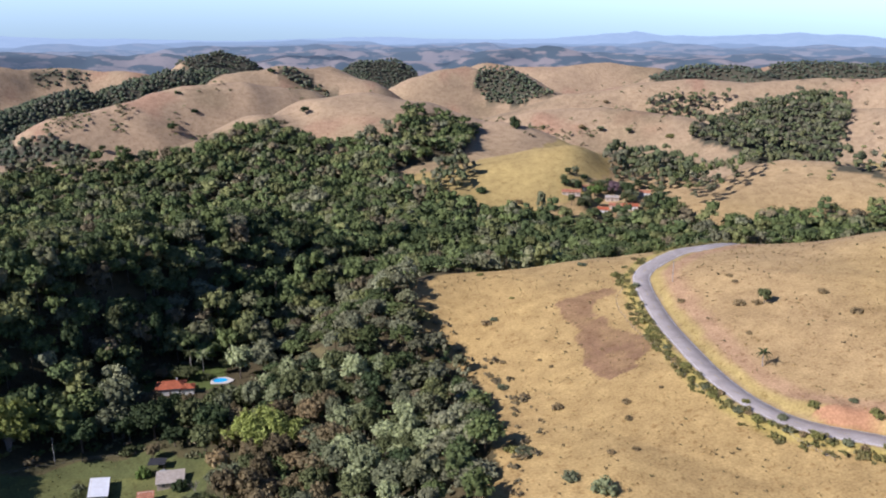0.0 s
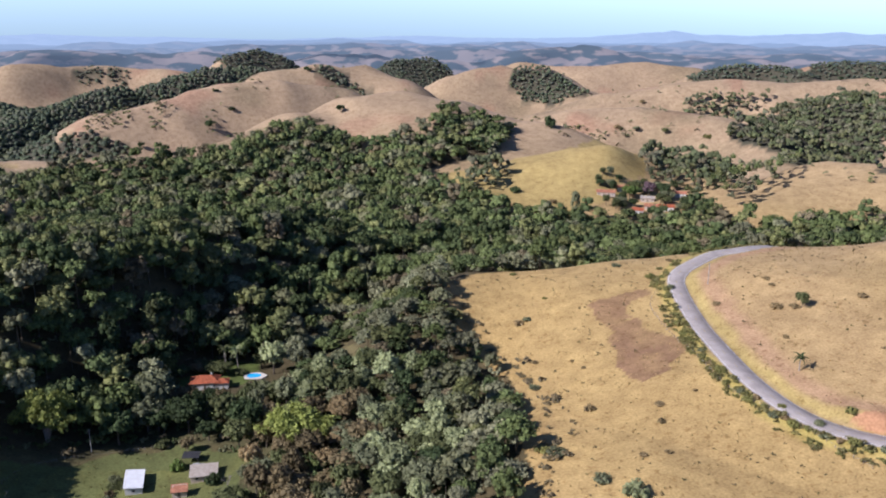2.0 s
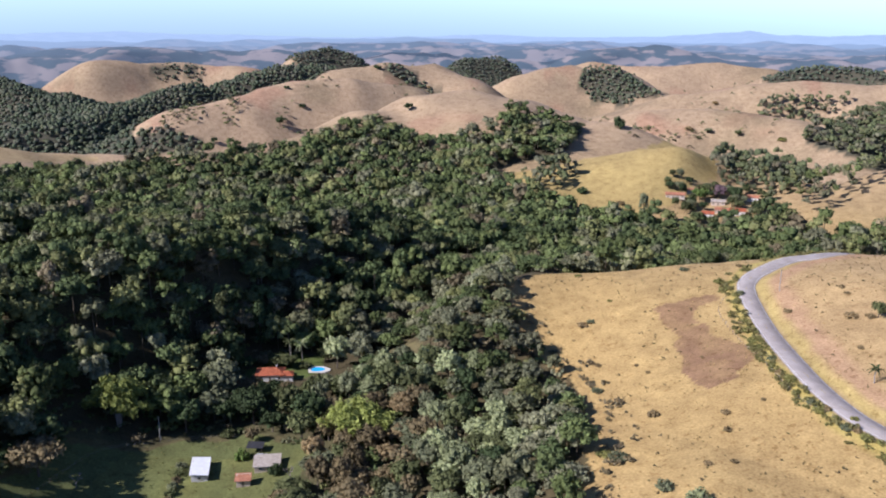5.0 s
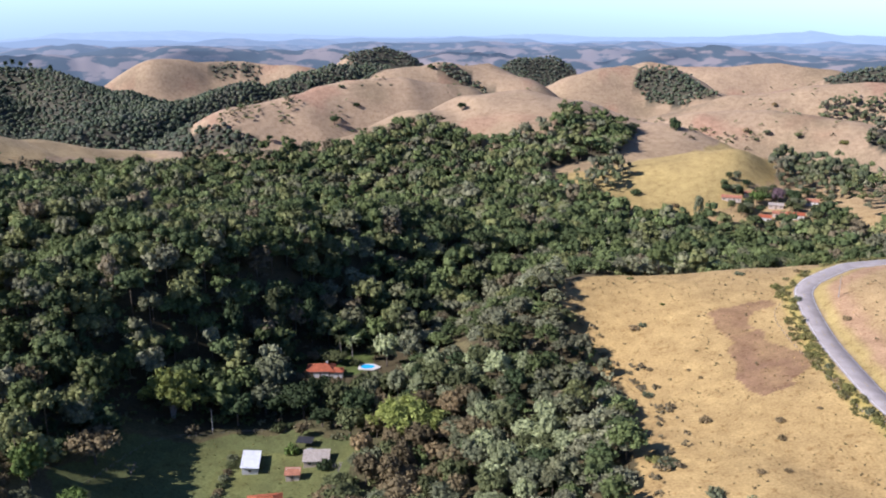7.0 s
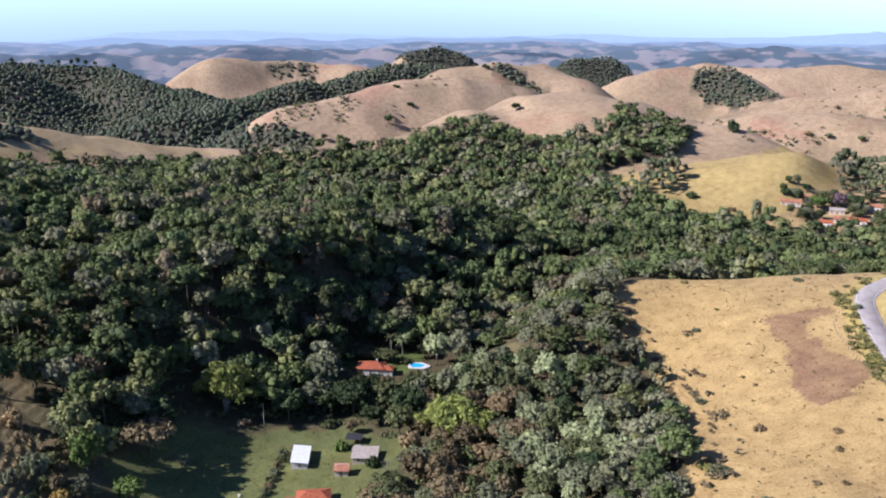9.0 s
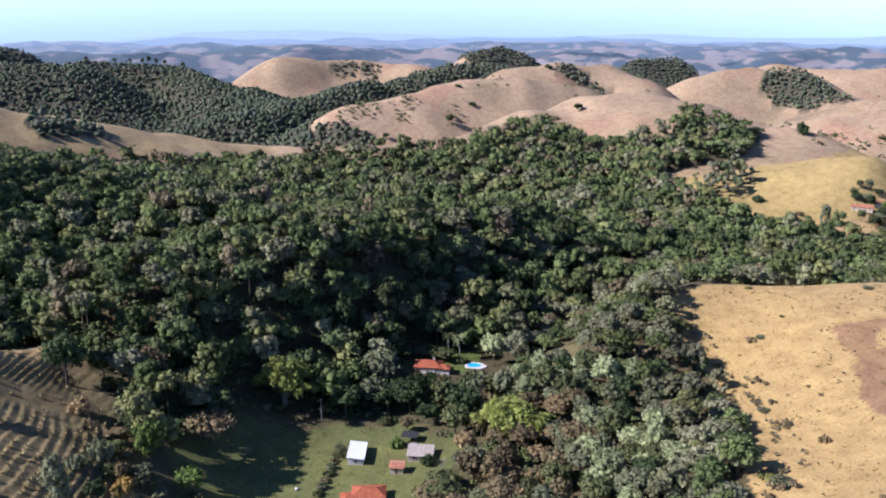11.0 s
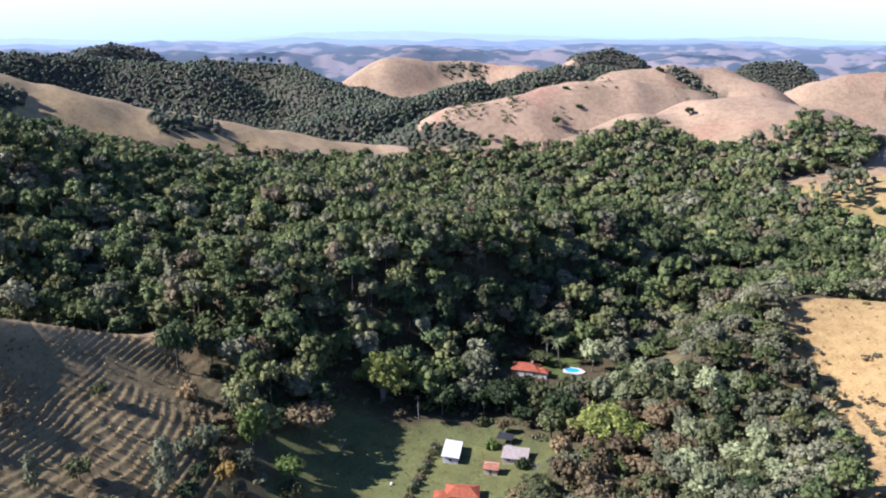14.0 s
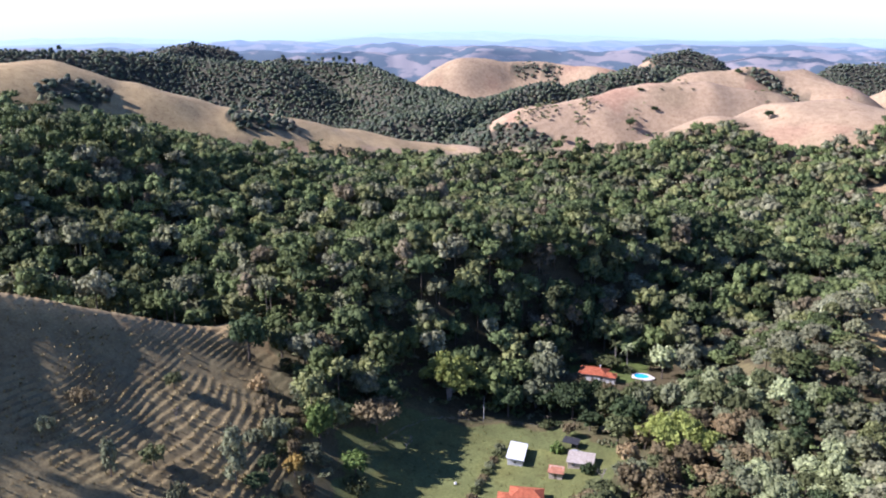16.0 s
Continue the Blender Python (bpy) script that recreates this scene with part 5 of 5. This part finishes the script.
BARE = [bare_mesh("branches", s, plain("grey_twigs", (0.30, 0.26, 0.25), 0.95, vary=0.25)) for s in (1, 2)]
for i, (x, y, h, w) in enumerate(((-174, 249, 10, 9), (-296, 222, 12, 13), (-282, 232, 12, 12), (-305, 236, 11, 12), (-82, 254, 8, 9), (-150, 238, 7, 8), (-196, 175, 6, 6), (-318, 238, 12, 13))):
    base = at_ground(new("bare_tree"), x, y, i * 70)
    base.scale = (w / 2.6, w / 2.6, h / 2.1)
    o = new("branches", BARE[i % 2])
    o.parent = base
    tagged(base, "leafless grey tree with a fine forking crown", "tree", "leafless trees")


# ---- woods ----
def scatter(names, spacing, seed, avoid=()):
    """Plan points of trees, evenly jittered, in stretches of cover."""
    rng = np.random.default_rng(seed)
    out = []
    for name in names:
        p = np.array(COVER[name], float)
        lo, hi = p.min(0) - 3, p.max(0) + 3
        gx, gy = np.meshgrid(np.arange(lo[0], hi[0], spacing), np.arange(lo[1], hi[1], spacing * 0.87))
        gx = gx + (np.arange(gx.shape[0]) % 2)[:, None] * spacing / 2
        x = (gx + rng.uniform(-0.5, 0.5, gx.shape) * spacing).ravel()
        y = (gy + rng.uniform(-0.5, 0.5, gy.shape) * spacing).ravel()
        ok = inside(name, x, y)
        for a in avoid:
            ok &= ~inside(a, x, y)
        bearing = np.degrees(np.arctan2(-x, y))
        ok &= (bearing > -33) & (bearing < 63)
        d, _, _ = road_distance(x, y)
        ok &= d > 9
        out.append(np.stack([x[ok], y[ok]], -1))
    return np.vstack(out)


PALETTE = np.array([2.45, 2.25, 2.85]) * np.array([(0.040, 0.058, 0.019), (0.055, 0.075, 0.022), (0.085, 0.098, 0.032), (0.07, 0.095, 0.03), (0.085, 0.094, 0.042), (0.094, 0.102, 0.05), (0.095, 0.085, 0.042), (0.112, 0.126, 0.062)])


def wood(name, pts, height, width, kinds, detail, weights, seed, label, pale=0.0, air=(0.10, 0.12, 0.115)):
    """Many trees in one mesh: crowns of leaf sprays in several shapes."""
    rng = np.random.default_rng(seed)
    pts = np.asarray(pts)
    n = len(pts)
    if not n:
        return
    clumps, leaves, leaf = detail
    shapes = [crown(seed * 50 + i, k, clumps, leaves, leaf) for i, k in enumerate(kinds)]
    z = surface(pts[:, 0], pts[:, 1])
    pick = rng.integers(0, len(shapes), n)
    h = height[0] + (height[1] - height[0]) * rng.random(n) ** 1.3
    w = width[0] + (width[1] - width[0]) * rng.random(n)
    h = h * np.where(rng.random(n) < 0.08, 1.3, 1.0)
    h = h * (1 + 0.25 * value_noise(pts[:, 0], pts[:, 1], 55, seed))
    turn = rng.random(n) * math.tau
    weights = np.array(weights, float)
    which = rng.choice(len(PALETTE), n, p=weights / weights.sum())
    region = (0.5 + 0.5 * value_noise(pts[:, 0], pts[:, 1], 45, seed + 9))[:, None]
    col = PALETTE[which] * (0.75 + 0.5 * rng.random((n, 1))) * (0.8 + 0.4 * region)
    # pale mixes painted haze into far woods, and dry tones into scrub
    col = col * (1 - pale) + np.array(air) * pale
    vs, qs, cs, base = [], [], [], 0
    for i, (v, q) in enumerate(shapes):
        ids = np.flatnonzero(pick == i)
        if not len(ids):
            continue
        c, s = np.cos(turn[ids])[:, None], np.sin(turn[ids])[:, None]
        k = (w[ids] / 2)[:, None]
        tall = np.minimum((h[ids] / v[:, 2].max())[:, None], 1.12 * k)
        foot = z[ids][:, None] + np.maximum(h[ids][:, None] - tall * v[:, 2].max(), 0)
        V = np.stack([(v[None, :, 0] * c - v[None, :, 1] * s) * k + pts[ids, 0:1], (v[None, :, 0] * s + v[None, :, 1] * c) * k + pts[ids, 1:2], v[None, :, 2] * tall + foot], -1)
        vs.append(V.reshape(-1, 3))
        qs.append((q[None] + (np.arange(len(ids)) * len(v))[:, None, None]).reshape(-1, 4) + base)
        cs.append(np.repeat(col[ids], len(v), 0))
        base += len(ids) * len(v)
        if clumps > 9:
            ring = np.array([(1, 1), (-1, 1), (-1, -1), (1, -1)]) * 0.7
            low, high = np.zeros((len(ids), 4, 3)), np.zeros((len(ids), 4, 3))
            for part_of, size, level in ((low, 0.055, z[ids] - 0.5), (high, 0.03, foot[:, 0] + tall[:, 0] * 1.1)):
                part_of[..., :2] = pts[ids][:, None] + ring[None] * size * k[:, :, None]
                part_of[..., 2] = level[:, None]
            vs.append(np.concatenate([low, high], 1).reshape(-1, 3))
            side = np.array([(0, 1, 5, 4), (1, 2, 6, 5), (2, 3, 7, 6), (3, 0, 4, 7)])
            qs.append((side[None] + (np.arange(len(ids)) * 8)[:, None, None]).reshape(-1, 4) + base)
            cs.append(np.tile(np.array([[0.17, 0.14, 0.11]]), (len(ids) * 8, 1)))
            base += len(ids) * 8
    me = quad_mesh(name, np.vstack(vs), np.vstack(qs))
    me.polygons.foreach_set("use_smooth", np.ones(len(me.polygons), bool))
    put_colour(me, "leaf", np.vstack(cs))
    me.materials.append(WOOD_LEAVES)
    tagged(new(name, me), label, "forest", kind="stuff")


WOOD_LEAVES = foliage("wood_leaves")
CLEAR = ("farm lawn", "yard", "pool lawn", "creek meadow", "valley meadow", "terraced hill", "house plot", "field", "village plot", "house front", "bamboo front")
COVER["house plot"] = [(-126, 320), (-126, 348), (-84, 362), (-78, 332)]
COVER["bamboo front"] = [(-172, 254), (-168, 280), (-146, 290), (-124, 276), (-124, 258)]
COVER["house front"] = [(-127, 296), (-130, 345), (-72, 350), (-72, 304)]
COVER["field"] = [(-22, 412), (-5, 366), (0, 336), (15, 315), (24, 278), (17, 226), (17, 190), (150, 190), (150, 420)]
COVER["village plot"] = [(92, 650), (92, 690), (168, 690), (172, 655), (152, 620), (108, 612)]
near = scatter(["main wood"], 8.7, 5, CLEAR)
keep = np.ones(len(near), bool)
for px, py, pr in PLANTED + [(-66, 284, 8), (-56, 281, 7), (-62, 272, 7), (-54, 270, 6)]:
    keep &= np.hypot(near[:, 0] - px, near[:, 1] - py) > 2.5 + pr * 0.7
near = near[keep]
silver = (near[:, 0] > -85) & (near[:, 1] < 440) & (near[:, 0] < 30)
# the trees round the farm stand singly
dist = np.hypot(near[:, 0] + 70, (near[:, 1] - 265) * 1.0)
order = np.argsort(dist)
single = order[:125]
rng = random.Random(8)
for i in single:
    x, y = near[i]
    if silver[i]:
        kind, colour = rng.choice(["layered", "layered", "flat", "round"]), rng.choice(["silvery green", "silvery green", "silvery green", "grey-green", "dark green", "olive green"])
        if x < -38 and y < 300:
            kind, colour = rng.choice(["round", "layered", "round"]), rng.choice(["brownish", "tawny", "grey-green", "olive green", "brownish"])
        h, w = rng.uniform(6, 13), rng.uniform(7, 13)
    else:
        kind, colour = rng.choice(["round", "round", "tall", "round"]), rng.choice(["dark green", "dark green", "olive green", "grey-green", "brownish"])
        h, w = rng.uniform(9, 19), rng.uniform(9, 16)
    tree(float(x), float(y), h, w, kind, colour, rng.randrange(4), "in the valley wood", "trees round the farm")
low = scatter(["house front"], 9.5, 12)
for x, y in low:
    if math.hypot(x + 114, y - 333) < 11 or math.hypot(x + 107, y - 331) < 9 or math.hypot(x + 97, y - 345) < 10 or (x > -108 and y > 333):
        continue
    if min(math.hypot(x - q[0], y - q[1]) for q in PLANTED) > 4:
        d = 333 - y
        tree(float(x), float(y), min(6 + max(0, d - 6) * 0.5, 15) * rng.uniform(0.8, 1.1), rng.uniform(6, 11), "round", rng.choice(["dark green", "olive green", "grey-green", "brownish"]), rng.randrange(4), "below the country house", "trees round the farm")
for x, y in scatter(["hill foot"], 8.0, 14):
    if min(math.hypot(x - q[0], y - q[1]) for q in PLANTED) > 3.5:
        tree(float(x), float(y), rng.uniform(3, 9), rng.uniform(4.5, 9), rng.choice(["round", "bush", "tall", "round"]), rng.choice(["olive green", "grey-green", "brownish", "dark green"]), rng.randrange(4), "at the foot of the stepped hillside", "trees round the farm")
HOUSES = [(100, 664), (115, 676), (119, 629), (141, 637), (130, 641), (158, 668), (131, 661)]
for x, y in scatter(["village plot"], 9.0, 13):
    if all(math.hypot(x - a, y - b) > 8.5 and not (abs(x - a) < 7 and b - 18 < y < b) for a, b in HOUSES):
        tree(float(x), float(y), rng.uniform(6, 11), rng.uniform(6, 10), "round", rng.choice(["dark green", "olive green", "grey-green", "olive green"]), rng.randrange(4), "among the village houses", "village trees")
rest = np.ones(len(near), bool)
rest[single] = False
high = np.hypot(near[:, 0], near[:, 1])
wood("forest", near[rest & silver], (6, 13), (7, 13), ["layered", "flat", "layered", "round"], (24, 22, 0.09), (2, 2, 2, 2, 2, 2, 1, 4), 61, "mixed silvery and green trees along the creek")
wood("forest", near[rest & ~silver & (high < 560)], (9, 20), (9, 16.5), ["round", "tall", "round", "flat", "round", "round", "round"], (22, 15, 0.098), (5, 5, 4, 3, 2, 1.2, 1, 0.2), 62, "dense dark green native forest on the valley slopes")
wood("forest", near[rest & ~silver & (high >= 560)], (8, 17), (9, 16), ["round", "tall", "round", "flat", "round"], (10, 9, 0.125), (5, 5, 4, 3, 2, 2, 1, 0.3), 63, "dense dark green native forest on the far valley slopes")
wood("forest", np.vstack([scatter(["village trees", "green knoll trees", "right wood", "right copse", "right wood tail"], 8.5, 6, ("village plot",))]), (10, 17), (8, 12), ["round", "tall", "round"], (4, 6, 0.115), (4, 4, 4, 3, 3, 3, 1, 0), 64, "copses and woods among pastures, leaf colour greyed by painted haze", 0.4, (0.12, 0.12, 0.09))
wood("forest", scatter(["gum row"], 8.0, 7), (13, 19), (7, 9), ["gum", "gum"], (8, 10, 0.10), (0, 1, 2, 2, 3, 3, 1, 0), 65, "row of slender gum trees by the village")
wood("forest", scatter(["dark valley wood", "dark ridge wood", "saddle wood", "saddle strip wood", "vale wood", "cone wood", "hill foot wood", "ridge flank shade wood", "ridge fold wood"], 7.6, 8), (3, 7.5), (6, 12.5), ["dome", "dome", "dome", "dome", "dome"], (1, 5, 0.14), (5, 5, 4, 3, 3, 3, 1, 0), 66, "forest on the distant ridges, haze painted into its leaves", 0.5, (0.085, 0.105, 0.105))
wood("forest", scatter(["dome wood", "right dome wood", "right ridge wood", "small dome wood", "left dome wood", "far strip wood", "strip wood", "strip end wood"], 9.5, 9), (3, 6.5), (7, 14), ["dome", "dome", "dome"], (1, 5, 0.14), (5, 5, 4, 3, 3, 3, 1, 0), 67, "wooded domes far off, leaves paled with painted haze", 0.6, (0.085, 0.105, 0.105))

under = scatter(["main wood"], 6.0, 15, CLEAR[:-2])
under = under[np.hypot(under[:, 0], under[:, 1]) < 400]
wood("scrub", under, (1.5, 4.5), (3, 6.5), ["bush", "bush", "bush"], (5, 7, 0.15), (4, 4, 4, 3, 3, 2, 2, 0.5), 70, "undergrowth of mixed shrubs below the valley trees")


def scrub():
    """Bushes dotted over the far pastures."""
    rng = np.random.default_rng(77)
    a, r = np.radians(rng.uniform(-32, 40, 2600)), rng.uniform(700, 1750, 2600)
    x, y = -r * np.sin(a), r * np.cos(a)
    thick = value_noise(x, y, 110, 51) + 0.6 * value_noise(x, y, 40, 52)
    ok = thick > 0.35
    for k in COVER:
        if k in ("green hill", "main wood") or "wood" in k:
            ok &= ~inside(k, x, y)
    extra = scatter(["pink hill scrub", "pink flank scrub", "pink fold scrub", "hill shoulder scrub"], 7, 10)
    return np.vstack([np.stack([x[ok], y[ok]], -1), extra])


wood("scrub", scrub(), (2.5, 6), (4, 8), ["bush", "bush"], (4, 5, 0.18), (4, 3, 3, 2, 3, 2, 4, 0), 68, "scattered bushes on the far pastures")


def verge():
    """Plan points along the outer side of the road."""
    g = np.random.default_rng(90)
    t = np.gradient(ROAD, axis=0)
    t /= np.linalg.norm(t, axis=1)[:, None]
    i = g.integers(24, len(ROAD) - 14, 430)
    off = 5.2 + 5.5 * g.random(430) ** 1.3
    side = np.stack([t[i, 1], -t[i, 0]], -1)
    p = ROAD[i] + side * off[:, None]
    q = ROAD[i] - side * off[:, None]
    return np.where((np.hypot(p[:, 0] - 190, p[:, 1] - 310) > np.hypot(q[:, 0] - 190, q[:, 1] - 310))[:, None], p, q)


wood("scrub", verge(), (0.6, 2.2), (1.6, 4.2), ["bush", "bush", "bush"], (7, 10, 0.13), (0, 0, 5, 4, 4, 2, 3, 0), 69, "scrubby green and yellow bushes along the road verge", 0.7, (0.24, 0.21, 0.075))


def field_scrub(count, edge):
    """Plan points of low scrub on the pasture field, along the wood's edge or all over."""
    g = np.random.default_rng(91 + count)
    if edge:
        line = spline([(-17, 398), (-8, 366), (-2, 340), (13, 321), (23, 279), (17, 226), (12, 190)], 1.0)
        return line[g.integers(0, len(line), count)] + np.stack([2 + 9 * g.random(count) ** 2, 4 * g.random(count) - 2], -1)
    x, y = g.uniform(0, 190, count), g.uniform(200, 405, count)
    d, _, _ = road_distance(x, y)
    ok = ~inside("main wood", x, y) & (d > 12) & (value_noise(x, y, 30, 93) + 0.6 * value_noise(x, y, 9, 94) > -0.1)
    return np.stack([x[ok], y[ok]], -1)


wood("scrub", field_scrub(80, True), (0.7, 2.8), (1.6, 4.5), ["bush", "bush"], (7, 10, 0.14), (0, 0, 1, 1, 3, 3, 4, 2), 92, "dry grey and tawny bushes along the wood's edge", 0.8, (0.27, 0.21, 0.13))
wood("scrub", field_scrub(900, False), (0.25, 0.8), (0.6, 1.9), ["bush", "bush"], (4, 7, 0.2), (0, 0, 1, 1, 2, 1, 5, 0), 93, "small dry shrubs dotted over the pasture field", 0.6, (0.22, 0.16, 0.08))


def grass(name, region, count, seed, size, colours, label, lines=False):
    """Tufts of three or four blades fanned out, in one mesh."""
    rng = np.random.default_rng(seed)
    p = np.array(region, float)
    lo, hi = p.min(0), p.max(0)
    x, y = rng.uniform(lo[0], hi[0], count), rng.uniform(lo[1], hi[1], count)
    COVER["_tufts"] = region
    d, _, _ = road_distance(x, y)
    ok = inside("_tufts", x, y) & (d > 5) & ~inside("main wood", x, y)
    ok &= rng.random(count) < 0.35 + 0.65 * smooth(value_noise(x, y, 18, 71) + 0.5 * value_noise(x, y, 5, 72), -0.4, 0.6)
    if lines:
        tread, worn = cattle_steps(x, y, land(x, y))
        ok &= (np.abs(tread - 0.7) < 0.13) & (rng.random(count) < 0.15 + 0.85 * worn)
    x, y = x[ok], y[ok]
    n = len(x)
    z = surface(x, y)
    s = size * (0.5 + rng.random(n) ** 2 * 1.6)
    vs, cs = [], []
    tone = np.array(colours)[rng.integers(0, len(colours), n)] * (0.8 + 0.4 * rng.random((n, 1)))
    for k in range(4):
        a = rng.random(n) * math.tau
        out = np.stack([np.cos(a), np.sin(a), 0 * a], -1)
        side = np.stack([-np.sin(a), np.cos(a), 0 * a], -1)
        root = np.stack([x, y, z - 0.05], -1)
        S = s[:, None]
        tip = root + out * S * 0.6 + np.array([0, 0, 1]) * S * (0.5 + 0.5 * rng.random((n, 1)))
        vs.append(np.stack([root - side * S * 0.25, root + side * S * 0.25, tip + side * S * 0.3, tip - side * S * 0.3], 1).reshape(-1, 3))
        cs.append(np.repeat(tone, 4, 0))
    v = np.vstack(vs)
    me = quad_mesh(name, v, np.arange(len(v)).reshape(-1, 4))
    put_colour(me, "leaf", np.vstack(cs))
    me.materials.append(WOOD_LEAVES)
    del COVER["_tufts"]
    tagged(new(name, me), label, "grass", kind="stuff")


DRY = [(0.5, 0.36, 0.17), (0.44, 0.31, 0.15), (0.36, 0.26, 0.12), (0.27, 0.21, 0.09)]
grass("grass", [(5, 205), (-25, 410), (60, 420), (190, 400), (190, 200)], 10000, 81, 0.26, DRY, "dry tufted grass on the pasture field")
grass("grass", TERRACE, 9000, 82, 0.34, [(0.27, 0.2, 0.09), (0.22, 0.17, 0.08), (0.31, 0.23, 0.11)], "dry tufted grass on the stepped hillside")
# lighter tufts in rows, added as the lit streaks along the cattle steps
grass("grass", TERRACE, 90000, 84, 0.5, [(0.42, 0.33, 0.17), (0.36, 0.29, 0.15), (0.3, 0.25, 0.12)], "lines of pale dry grass standing in for sunlit step lips", lines=True)
grass("grass", COVER["farm lawn"], 3000, 83, 0.26, [(0.2, 0.2, 0.07), (0.26, 0.23, 0.09), (0.17, 0.18, 0.06)], "rough grass in the farm clearing")
